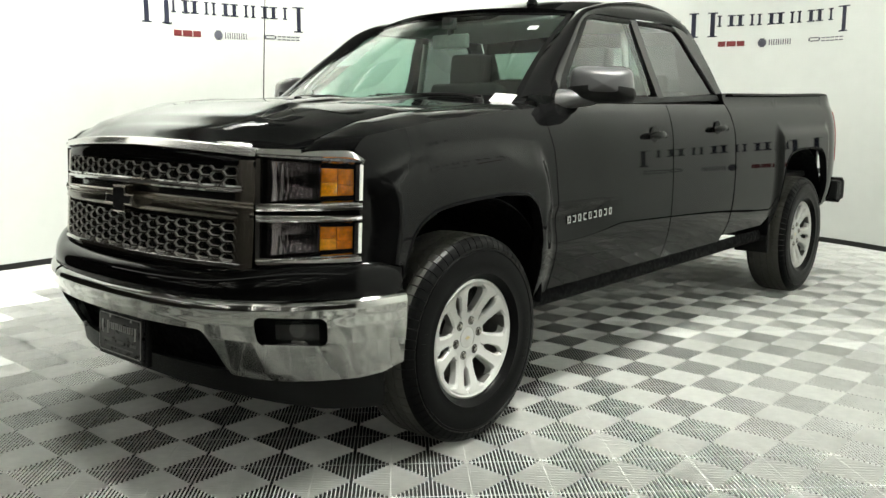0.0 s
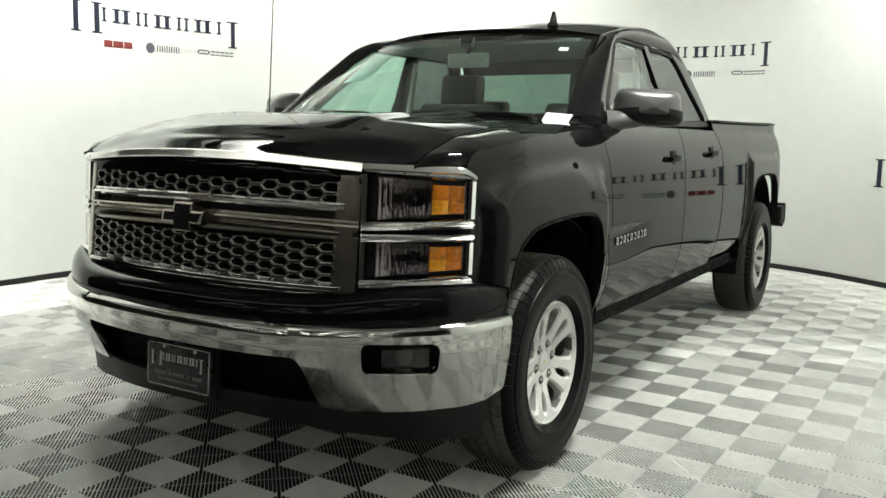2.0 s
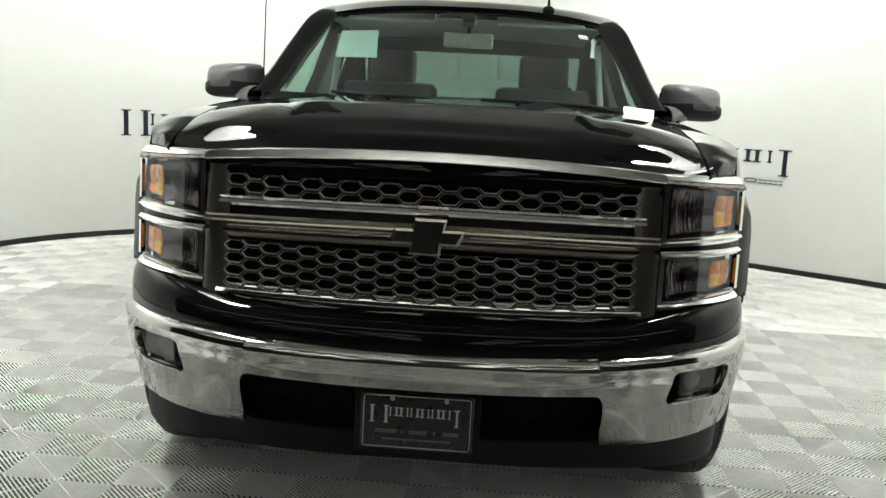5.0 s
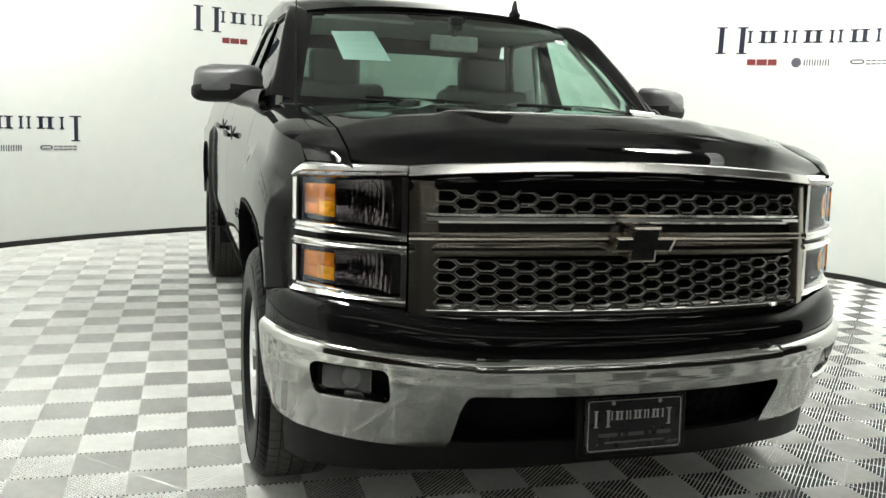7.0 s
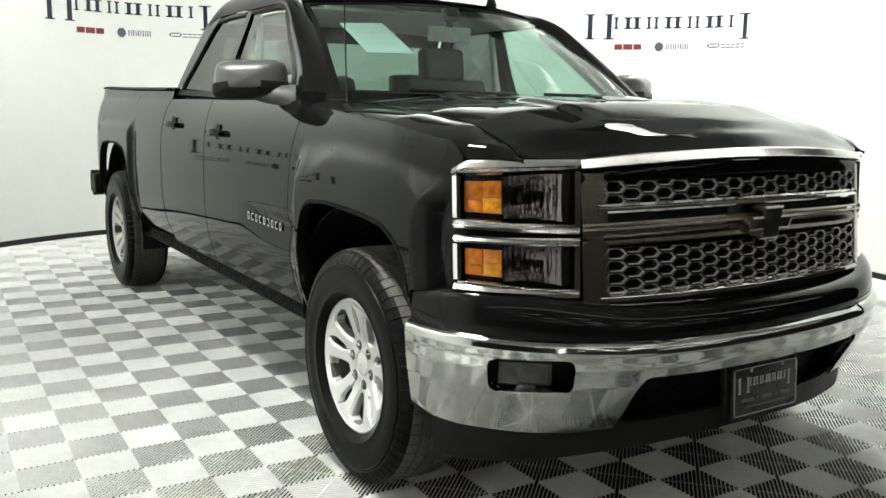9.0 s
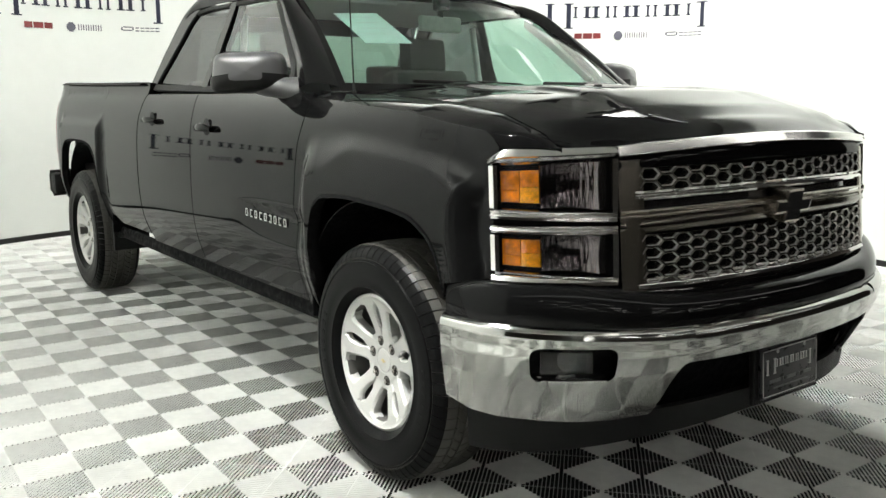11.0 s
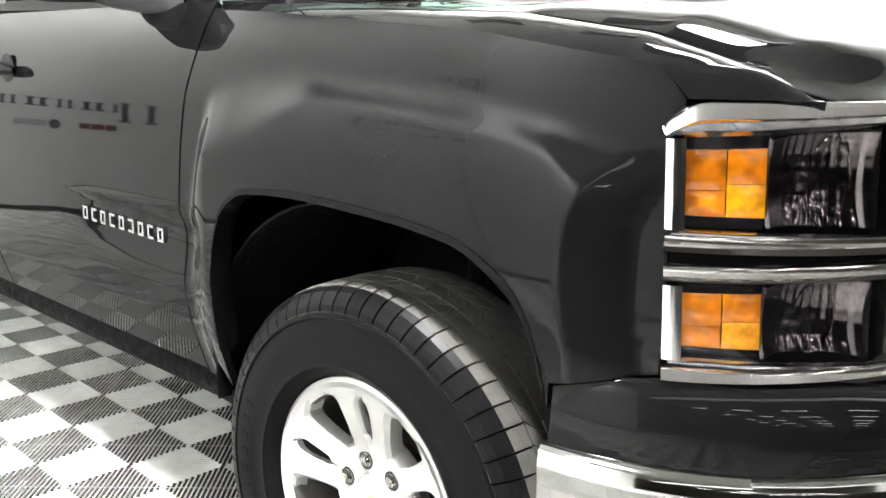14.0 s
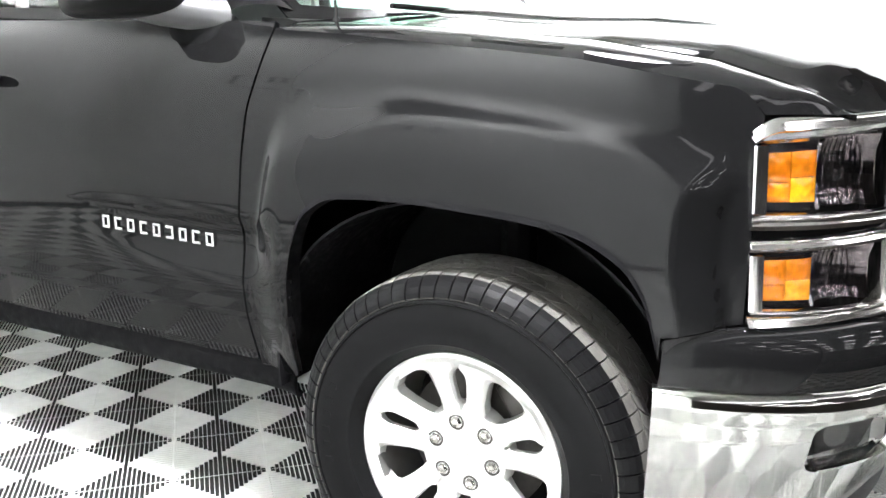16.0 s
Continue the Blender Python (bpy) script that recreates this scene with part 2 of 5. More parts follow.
def smooth_curve(x, xs, ys):
    """Monotone cubic through the given rows."""
    xs, ys = np.asarray(xs, float), np.asarray(ys, float)
    h = np.diff(xs)
    d = np.diff(ys) / h
    s = np.zeros(len(xs))
    s[0], s[-1] = d[0], d[-1]
    for i in range(1, len(xs) - 1):
        s[i] = 0 if d[i - 1] * d[i] <= 0 else 2 * d[i - 1] * d[i] / (d[i - 1] + d[i])
    x = np.clip(x, xs[0], xs[-1])
    i = int(np.clip(np.searchsorted(xs, x) - 1, 0, len(xs) - 2))
    t = (x - xs[i]) / h[i]
    return float(ys[i] * (1 + 2 * t) * (1 - t) ** 2 + s[i] * h[i] * t * (1 - t) ** 2 + ys[i + 1] * t * t * (3 - 2 * t) + s[i + 1] * h[i] * t * t * (t - 1))


def step(a, b, x):
    t = min(1.0, max(0.0, (x - a) / (b - a)))
    return t * t * (3 - 2 * t)


# ---- setting: walls, floor, ceiling ----
WALL_PLAN = [(-3.9, -3.0), (-4.05, -1.0), (-4.14, 0.8), (-4.15, 2.0), (-3.98, 3.0), (-3.52, 4.12), (-2.63, 5.00), (-1.77, 5.62), (-0.9, 6.05), (0, 6.2),
             (0.97, 5.88), (1.93, 5.22), (2.63, 4.68), (3.6, 3.95), (4.3, 3.1), (4.42, 2.5), (4.28, 1.7), (4.1, 0.9), (4.0, -1.0), (3.9, -3.0)]


def curve_through(P, n=12):
    P = np.array(P, float)
    P = np.vstack([2 * P[0] - P[1], P, 2 * P[-1] - P[-2]])
    out = []
    for i in range(1, len(P) - 2):
        a, b, c, d = P[i - 1:i + 3]
        for k in range(n):
            t = k / n
            out.append(0.5 * (2 * b + (c - a) * t + (2 * a - 5 * b + 4 * c - d) * t * t + (3 * b - a - 3 * c + d) * t ** 3))
    return np.array(out + [P[-2]])


WC = curve_through(WALL_PLAN)
WL = np.concatenate([[0], np.cumsum(np.hypot(*np.diff(WC, axis=0).T))])


def wall_at(s, off=0.0):
    """Point of the wall line at arc length s, moved inwards by off, and the tangent's heading."""
    x, y = np.interp(s, WL, WC[:, 0]), np.interp(s, WL, WC[:, 1])
    x2, y2 = np.interp(s + 0.05, WL, WC[:, 0]), np.interp(s + 0.05, WL, WC[:, 1])
    x1, y1 = np.interp(s - 0.05, WL, WC[:, 0]), np.interp(s - 0.05, WL, WC[:, 1])
    t = np.array((x2 - x1, y2 - y1))
    t /= np.linalg.norm(t)
    return x + t[1] * off, y - t[0] * off, t


def wall_band(z0, z1, off, th, s0=1.6, s1=WL[-1] - 1.7, n=160):
    P = []
    for s in np.linspace(s0, s1, n):
        x, y, t = wall_at(s, off)
        P.append([(x, y, z0), (x, y, z1)])
    return sheet(np.array(P), th)


CEIL_Z, WALL_TOP = 4.4, 4.4
wall = obj("wall_curved", wall_band(-0.05, WALL_TOP, 0.0, 0.12), WALL)
tagged(wall, "smooth white curved photo-booth wall behind the truck", "wall", kind="structure")
base = obj("baseboard", wall_band(-0.05, 0.045, 0.016, 0.014), BASE)
tagged(base, "thin black baseboard along the curved white wall", "baseboard", kind="structure")
ground = obj("floor", box(0, -6, -0.085, 22.4, 28.4, 0.07), SUBFLOOR, smooth=False)
tagged(ground, "dark floor slab under ribbed grey-white interlocking tiles", "floor", kind="structure")
ceiling = obj("ceiling", box(0, 2.5, CEIL_Z + 0.1, 22.4, 11.4, 0.2), CEIL, smooth=False)
tagged(ceiling, "plain light grey ceiling over the photo booth", "ceiling", kind="structure")
hall_ceiling = obj("ceiling_hall", box(0, -11.7, CEIL_Z + 0.1, 22.4, 17.0, 0.2), DARK_CEIL, smooth=False)
tagged(hall_ceiling, "dark ceiling over the hall in front of the booth", "ceiling", kind="structure")
for nm, g in (("wall_front", box(0, -20.0, CEIL_Z / 2, 22, 0.2, CEIL_Z)), ("wall_left", box(-11.1, -6.2, CEIL_Z / 2, 0.2, 27.8, CEIL_Z)),
              ("wall_right", box(11.1, -6.2, CEIL_Z / 2, 0.2, 27.8, CEIL_Z)), ("wall_back", box(0, 7.6, CEIL_Z / 2, 22, 0.2, CEIL_Z))):
    tagged(obj(nm, g, DARKWALL, smooth=False), "plain grey wall closing the hall", "wall", kind="structure")

# lamps under the ceiling
for lx, ly, power, tilt, skirt in LAMPS:
    e = new("ceiling_lamp")
    out = Vector((lx, max(0.0, ly - 2.2) * 1.8, 0)).normalized() * math.sin(radians(tilt))
    turn = (out - Vector((0, 0, math.cos(radians(tilt))))).to_track_quat('-Z', 'Y').to_matrix().to_4x4()
    e.matrix_world = Matrix.Translation((lx, ly, LAMP_Z)) @ turn
    tagged(e, "round white LED disc lamp tilted towards the wall", "lamp", "lamps under the ceiling")
    n = 40
    disc = [(LAMP_R * math.cos(2 * math.pi * k / n), LAMP_R * math.sin(2 * math.pi * k / n), 0.012) for k in range(n)]
    obj("diffuser", ([(0, 0, 0.012)] + disc, [(0, (k + 1) % n + 1, k + 1) for k in range(n)]), LED, e)
    hs = lathe([(LAMP_R + 0.012, 0.012), (LAMP_R + 0.012, -skirt), (LAMP_R + 0.02, -skirt), (LAMP_R + 0.02, 0.08), (0.05, 0.10), (0.03, 0.14)], 40)
    obj("housing", moved(hs, Matrix.Rotation(-math.pi / 2, 4, "Y")), HOUSING, e)
    ld = bpy.data.lights.new("lamp_light", "AREA")
    ld.shape, ld.size, ld.energy, ld.color = "DISK", LAMP_R * 2, LAMP_W * power, (0.98, 1.0, 0.985)
    lo = new("lamp_light", ld)
    lo.matrix_world = Matrix.Translation((lx, ly, LAMP_Z)) @ turn @ Matrix.Translation((0, 0, -0.01))

# unseen flat LED panels, added over the booth's front for the chrome to mirror
for lx, ly in PANELS:
    e = new("added_panel")
    e.location = (lx, ly, PANEL_Z)
    tagged(e, "unseen flat white LED panel, added under the ceiling for the chrome to mirror", "lamp", "panel lamps over the front")
    obj("diffuser", box(0, 0, 0, 0.78, 0.50, 0.012), PANEL_GLOW, e, smooth=False)
    rims = [box(a * 0.394, 0, 0.012, 0.008, 0.54, 0.03) for a in (-1, 1)] + [box(0, a * 0.26, 0.012, 0.78, 0.02, 0.03) for a in (-1, 1)]
    obj("frame", join(*rims), HOUSING, e, smooth=False)
    for a in (-1, 1):
        obj("hanger", tube([(a * 0.25, 0, 0.0), (a * 0.25, 0, CEIL_Z - PANEL_Z)], 0.004, 6), HOUSING, e)
# rows of small lamps over the hall in front
lamp_mesh, tray_mesh = None, None
for lx, ly in HALL_LAMPS:
    e = new("hall_lamp")
    e.location = (lx, ly, CEIL_Z - 0.10)
    tagged(e, "bright white tube lamp under the hall ceiling", "lamp", "lamps of the hall")
    if lamp_mesh is None:
        lamp_mesh = mesh_of("tube", *tube([(-0.60, 0, 0), (0.60, 0, 0)], 0.04, 10), HALL_GLOW)
        tray_mesh = mesh_of("tray", *box(0, 0, 0.075, 1.30, 0.14, 0.05, 0.008), HOUSING)
    for nm, me in (("tube", lamp_mesh), ("tray", tray_mesh)):
        new(nm, me).parent = e

# ---- the truck: body surfaces ----
# The truck faces -y, with the front axle at y = 0; x > 0 is its driver's side.
truck = new("pickup_truck")
tagged(truck, "glossy black double-cab pickup truck parked on the tiled floor", "pickup truck")

HUB_Z, TYRE_R, AXLE_R = 0.398, 0.402, 3.645
ARCH_F = ([-0.395, -0.385, -0.365, -0.315, -0.21, -0.04, 0.15, 0.29, 0.365, 0.41, 0.43, 0.438], [0.70, 0.745, 0.805, 0.868, 0.915, 0.932, 0.938, 0.930, 0.890, 0.79, 0.65, 0.50])
ARCH_R = ([3.10, 3.115, 3.14, 3.19, 3.29, 3.46, 3.66, 3.84, 3.93, 3.98, 4.02, 4.04], [0.50, 0.66, 0.80, 0.92, 0.975, 0.995, 0.995, 0.98, 0.93, 0.83, 0.68, 0.56])
SECT_Z = [0.40, 0.46, 0.52, 0.595, 0.625, 0.74, 0.88, 1.00, 1.08, 1.12, 1.18, 1.24, 1.27, 1.30]
SECT_X = [0.888, 0.912, 0.934, 0.958, 0.966, 0.981, 0.9845, 0.982, 0.9785, 0.9745, 0.964, 0.947, 0.935, 0.919]


def bulge(y, z, c, half, top):
    """How far the squared wheel-arch swelling stands out of the body side."""
    a = step(half + 0.035, half - 0.04, abs(y - c))
    b = step(top + 0.04, top - 0.045, z)
    return a * b


FLARE_TOP = ([-0.56, -0.49, -0.40, -0.24, 0.0, 0.25, 0.36, 0.42, 0.47, 0.50, 0.56], [1.04, 1.078, 1.105, 1.135, 1.156, 1.167, 1.164, 1.145, 1.085, 0.99, 0.80])
FLARE_FRONT = ([0.60, 0.77, 0.82, 0.90, 0.955, 1.015, 1.078, 1.12], [-0.44, -0.432, -0.422, -0.410, -0.412, -0.432, -0.480, -0.52])


def flare(y, z):
    """Swelling of the front wing over the wheel: a soft upper crease and a cut-off front face."""
    d = smooth_curve(y, *FLARE_TOP) - z
    k = min(1.0, max(0.0, (d + 0.006) / 0.20))
    top = (1 - (1 - k) ** 2.2) * step(-0.014, 0.062 + 0.09 * step(0.10, 0.36, y) + 0.05 * step(-0.34, -0.46, y), d)
    q = (y - smooth_curve(z, *FLARE_FRONT)) / 0.066
    front = 1.0 if q > 0.12 else 0.0 if q < -1.0 else step(-1.25, -0.75, q) * 0.14 + 0.86 * min(1.0, max(0.0, 0.94 * (q + 0.92))) if q < 0 else 0.9 + 0.1 * (1 - (1 - q / 0.12) ** 2)
    rear = step(0.56, 0.43, y)
    return top * front * rear


def side_x(y, z):
    skin = smooth_curve(z, SECT_Z, SECT_X)
    x = skin + 0.030 * bulge(y, z, 3.57, 0.47, 1.12)
    if 0.44 < y < 1.42:
        k = step(1.16, 0.62, y)
        x -= 0.016 * k * step(0.44, 0.47, y) * min(1.0, max(0.0, (0.860 - z) / (0.008 + 0.030 * k))) * step(0.68, 0.80, z)
    if y < -0.20:
        t = (-0.20 - y) / 0.333
        x -= 0.069 * t * t + 0.03 * (z - 0.93) * step(0.3, 1.0, t)
    if y < 0.56:
        swell = skin + 0.026 - (0.013 * ((-0.05 - y) / 0.40) ** 2 if y < -0.05 else 0.0)
        x += max(0.0, swell - x) * flare(y, z)
    if y > 4.15:
        x -= 0.05 * ((y - 4.15) / 0.25) ** 2
    return x


def belt(y):
    """Height of the body's upper edge along the side."""
    return lerp(y, [-0.55, -0.47, -0.2, 0.3, 0.6, 2.4], [1.150, 1.182, 1.224, 1.262, 1.276, 1.31])


def cab_x(z, y=1.3):
    """Half width of the cab above the belt line."""
    return lerp(z, [1.25, 1.30, 1.34, 1.55, 1.70, 1.76, 1.80], [0.938, 0.905, 0.882, 0.802, 0.748, 0.715, 0.66])


def both(name, geo, material, label="", parent=None, sharp=35):
    a = obj(name, geo, material, parent or truck, label, sharp=sharp)
    b = obj(name, mirrored(geo), material, parent or truck, label, sharp=sharp)
    return a, b


def arch_lo(A, other):
    return lambda y: smooth_curve(y, *A) if A[0][0] <= y <= A[0][-1] else other(y)


def cols(a, b, n, extra=()):
    return sorted(set(np.round(np.concatenate([np.linspace(a, b, n), [e for e in extra if a <= e <= b]]), 4)))


arch_cols_f = [c for i in range(len(ARCH_F[0]) - 1) for c in np.linspace(ARCH_F[0][i], ARCH_F[0][i + 1], 5)]
arch_cols_r = [c for i in range(len(ARCH_R[0]) - 1) for c in np.linspace(ARCH_R[0][i], ARCH_R[0][i + 1], 5)]


def fender_edge(z):
    """Line of the gap between wing and door."""
    return lerp(z, [0.40, 0.6, 0.85, 1.0, 1.10, 1.20, 1.27], [0.568, 0.568, 0.565, 0.552, 0.536, 0.505, 0.485])


# front wing: outer side, sheared at its rear end to follow the door gap
def wing_grid(rows=64):
    P = []
    ys = cols(-0.524, 0.56, 130, arch_cols_f)
    lo = arch_lo(ARCH_F, lambda y: lerp(y, [-0.524, -0.395], [0.768, 0.742]) if y < 0 else 0.485)
    for y in ys:
        k = step(0.44, 0.56, y)
        z0, z1 = lo(y), belt(y)
        z1 -= (z1 - 1.136) * max(0.0, 1 - (y + 0.524) / 0.045) ** 2.2
        row = []
        for z in np.linspace(z0, z1, rows):
            yy = y + k * (fender_edge(z) - 0.56)
            row.append((side_x(yy, z), yy, z))
        P.append(row)
    return P


both("front_wing", sheet(wing_grid(), 0.016), PAINT)


def gap_z(y):
    return lerp(y, [-0.65, -0.585, -0.415, -0.19, 0.23, 0.51, 0.66], [1.138, 1.172, 1.224, 1.256, 1.284, 1.294, 1.298])


GAP_X = 0.79
# top of the wing, between the bonnet gap and the shoulder
P = []
for t in np.linspace(0, 1, 60) ** 0.8:
    row = []
    for k in np.linspace(0, 1, 14):
        y_end = lerp(k, [0, 0.15, 0.5, 1], [-0.524, -0.550, -0.603, -0.662])
        y = 0.475 + (y_end - 0.475) * t
        yc = max(y, -0.524)
        x1, z1, z0 = side_x(yc, belt(yc)), belt(yc), gap_z(y)
        x = x1 + (GAP_X + 0.004 - x1) * k
        z = z1 + (z0 - z1) * (1 - (1 - k) ** 2.2)
        z -= (z - 1.136) * max(0.0, 1 - (y - y_end) / 0.045) ** 2.2
        row.append((x, y, z))
    P.append(list(reversed(row)))
P.reverse()
P = [list(reversed(r)) for r in P]
both("wing_top", sheet(P, 0.012), PAINT)

# doors
ZROWS = sorted(set(np.round(np.concatenate([np.linspace(0.495, 1.288, 36), [0.595, 0.61, 0.625, 0.845, 0.849, 0.852, 0.856]]), 4)))
P = []
for k in np.linspace(0, 1, 40):
    row = []
    for z in ZROWS:
        y0 = fender_edge(min(z, 1.27)) + 0.006
        y = y0 + (1.622 - y0) * k
        zz = z
        row.append((side_x(y, zz), y, zz))
    P.append(row)
doors_f = both("front_door", sheet(P, 0.016), PAINT)


def rear_edge(z):
    return lerp(z, [0.48, 0.60, 0.80, 1.0, 1.15, 1.25, 1.32], [2.36, 2.40, 2.415, 2.415, 2.405, 2.375, 2.33])


P = []
for k in np.linspace(0, 1, 36):
    row = []
    for z in ZROWS:
        y = 1.630 + (rear_edge(z) - 1.630) * k
        row.append((side_x(y, z), y, z))
    P.append(row)
doors_r = both("rear_door", sheet(P, 0.016), PAINT)

# sill under the doors
P = [[(side_x(y, 0.46) - 0.028 + 0.024 * math.sin(a), y, 0.452 - 0.040 * math.cos(a)) for a in np.linspace(-0.6, 2.7, 10)] for y in np.linspace(0.47, 3.12, 50)]
both("sill", sheet(P, 0.01), LINER)

# bed side
P = []
ys = cols(2.408, 4.36, 70, arch_cols_r)
lo = arch_lo(ARCH_R, lambda y: 0.53 if y < 3.5 else 0.56 + 0.10 * step(4.1, 4.36, y))


def bed_top(y):
    return lerp(y, [2.4, 3.3, 4.1, 4.22, 4.30, 4.36], [1.352, 1.36, 1.372, 1.362, 1.325, 1.25])


for y in ys:
    row = []
    for z in np.linspace(lo(y), bed_top(y), 30):
        yy = y + (rear_edge(z) + 0.014 - 2.408) * step(2.62, 2.408, y)
        zz = min(z, 1.30)
        row.append((side_x(yy, zz) - 0.25 * max(0, z - 1.30) ** 1.3, yy, z))
    P.append(row)
both("bed_side", sheet(P, 0.03), PAINT)
P = [[(0.895 + 0.045 * math.sin(a), y, bed_top(y) - 0.012 + 0.014 * math.cos(a)) for a in np.linspace(1.5, -1.5, 8)] for y in np.linspace(2.44, 4.12, 40)]
both("bed_rail_cap", sheet(P, 0.006), PLASTIC)
obj("bed_floor", box(0, 3.38, 0.80, 1.72, 1.94, 0.04), PLASTIC, truck)
obj("bed_bulkhead", box(0, 2.425, 1.07, 1.80, 0.03, 0.55), PAINT, truck)
obj("tailgate", box(0, 4.345, 1.02, 1.66, 0.05, 0.62, 0.012), PAINT, truck)
both("tail_lamp", sheet([[(side_x(4.36, z) - 0.004 + 0.012 * math.sin(math.pi * k), 4.335 + 0.035 * k, z) for k in np.linspace(0, 1, 6)] for z in np.linspace(1.24, 0.88, 10)], 0.02), TAIL)
# rear bumper
P = []
for x in np.linspace(0.99, -0.99, 40):
    y = 4.53 - 0.10 * abs(x) ** 4
    P.append([(x, y, 0.74), (x, y + 0.02, 0.70), (x, y + 0.02, 0.62), (x, y - 0.05, 0.58)])
obj("rear_bumper", flipped(sheet(P, 0.02)), PLASTIC, truck)
both("bumper_end", box(0.955, 4.435, 0.655, 0.07, 0.19, 0.15, 0.02), PLASTIC)

# wheel wells, underbody
for c, A, w in ((0.03, ARCH_F, "front"), (3.57, ARCH_R, "rear")):
    P = []
    for a in np.linspace(-0.15, math.pi + 0.15, 30):
        y = c + (0.46 if w == "front" else 0.50) * math.cos(a)
        z = 0.50 + (0.435 if w == "front" else 0.51) * math.sin(a) ** 0.8 if math.sin(a) > 0 else 0.50 + 0.3 * math.sin(a)
        P.append([(x, y, z) for x in np.linspace(0.955, 0.45, 8)])
    both("wheel_liner", flipped(sheet(P, 0.006)), LINER)
    # lip of the arch
    P = []
    for y in np.linspace(A[0][0] + 0.004, A[0][-1] - 0.004, 60):
        z = smooth_curve(y, *A)
        x = side_x(y, z)
        P.append([(x + 0.003, y, z + 0.012), (x + 0.004, y, z), (x - 0.03, y, z - 0.004), (x - 0.045, y, z + 0.01)])
    both("arch_lip", sheet(P), LINER)
obj("underbody", box(0, 1.85, 0.52, 0.86, 5.0, 0.28), LINER, truck)
obj("cabin_floor", box(0, 1.45, 0.60, 1.80, 1.86, 0.16), LINER, truck)
obj("engine_bay", box(0, 0.10, 0.82, 0.92, 1.05, 0.60), LINER, truck)
obj("firewall", box(0, 0.56, 0.93, 1.82, 0.06, 0.62), LINER, truck)
both("mud_flap", box(0.83, 3.13, 0.44, 0.22, 0.03, 0.22, 0.008), PLASTIC)
obj("axle", tube([(-0.8, AXLE_R, HUB_Z), (0.8, AXLE_R, HUB_Z)], 0.05, 14), LINER, truck)
both("suspension_arm", join(tube([(0.45, 0.1, 0.36), (0.78, 0.0, 0.33)], 0.03), tube([(0.62, 0.02, 0.36), (0.58, 0.05, 0.85)], 0.045), tube([(0.5, -0.12, 0.62), (0.76, -0.02, 0.60)], 0.022)), LINER)

# ---- bonnet ----
FRONT = ([0, 0.2, 0.4, 0.55, 0.66, 0.78, 0.86, 0.915, 0.935], [-0.825, -0.818, -0.797, -0.768, -0.732, -0.668, -0.605, -0.54, -0.505])


def front_y(x):
    return smooth_curve(abs(x), *FRONT)


def hood_z(x, y):
    a = abs(x) / GAP_X
    z = gap_z(max(y, -0.65)) - (0.25 * max(0.0, -0.65 - y)) + 0.036 * (1 - a ** 2.2)
    d = y - front_y(x) - 0.055
    z += 0.040 * step(0.0, 0.11, d) * step(0.85, 0.12, d) * (1 - min(1.0, a) ** 6)
    z += 0.015 * step(0.485, 0.415, abs(x) + 0.05 * (y + 0.2)) * step(-0.72, -0.20, y)
    z -= 0.013 * step(0.37, 0.29, abs(x) + 0.05 * (y + 0.2)) * step(-0.60, 0.0, y)
    return z


P = []
for u in np.linspace(-1, 1, 81):
    x = u * (GAP_X - 0.003)
    yf = front_y(x) + 0.055
    yb = 0.30 + 0.19 * abs(u) ** 2
    row = [(x, yf - 0.021, hood_z(x, yf) - 0.036), (x, yf - 0.017, hood_z(x, yf) - 0.0135), (x, yf - 0.009, hood_z(x, yf) - 0.0075), (x, yf, hood_z(x, yf) - 0.003)]
    row += [(x, y, hood_z(x, y)) for y in yf + 0.02 + (yb - yf - 0.02) * np.linspace(0, 1, 60) ** 1.3]
    P.append(row)
obj("bonnet", sheet(P, 0.012), PAINT, truck)
# cowl between bonnet and windscreen
P = [[(x, y + 0.19 * (x / 0.82) ** 2, z) for y, z in ((0.20, 1.275), (0.27, 1.285), (0.33, 1.296), (0.40, 1.298))] for x in np.linspace(-0.84, 0.84, 30)]
obj("cowl", sheet(P, 0.02), PLASTIC, truck)

# ---- front end ----
def front_patch(x0, x1, zlo, zhi, off, th=0.012, nx=24, nz=6, curve=FRONT, lean=0.0, zmid=0.95, dz=0.01):
    """Curved strip along the truck's nose; off: stand-out, a number or f(u, v) of the strip's own 0..1."""
    f = off if callable(off) else (lambda u, v: off)
    lo = zlo if callable(zlo) else (lambda x: zlo)
    hi = zhi if callable(zhi) else (lambda x: zhi)
    P = []
    xs = np.linspace(x0, x1, nx)
    for i, x in enumerate(xs):
        yy = lambda q: smooth_curve(abs(q), *curve)
        e = 0.004
        t = Vector((2 * e, yy(x + e) - yy(x - e), 0)).normalized()
        nrm = Vector((t.y, -t.x, 0))
        row = []
        for j, v in enumerate(np.linspace(0, 1, nz)):
            z = lo(x) + (hi(x) - lo(x)) * v + dz
            p = Vector((x, yy(x), z)) + nrm * f(i / (nx - 1), v)
            p.y += lean * (z - zmid)
            row.append(tuple(p))
        P.append(row)
    return sheet(P, th)


LEAN = 0.10
GX = 0.645          # half width of the grille
# painted nose behind everything
obj("nose_panel", front_patch(-0.93, 0.93, 0.60, 1.125, -0.10, 0.01, 50, 4, lean=LEAN), LINER, truck)


def crown(h):
    return lambda u, v: h * math.sin(math.pi * min(1, max(0, v))) ** 0.6


GTOP = lambda x: 1.128 + 0.030 * (1 - (x / 0.66) ** 2)
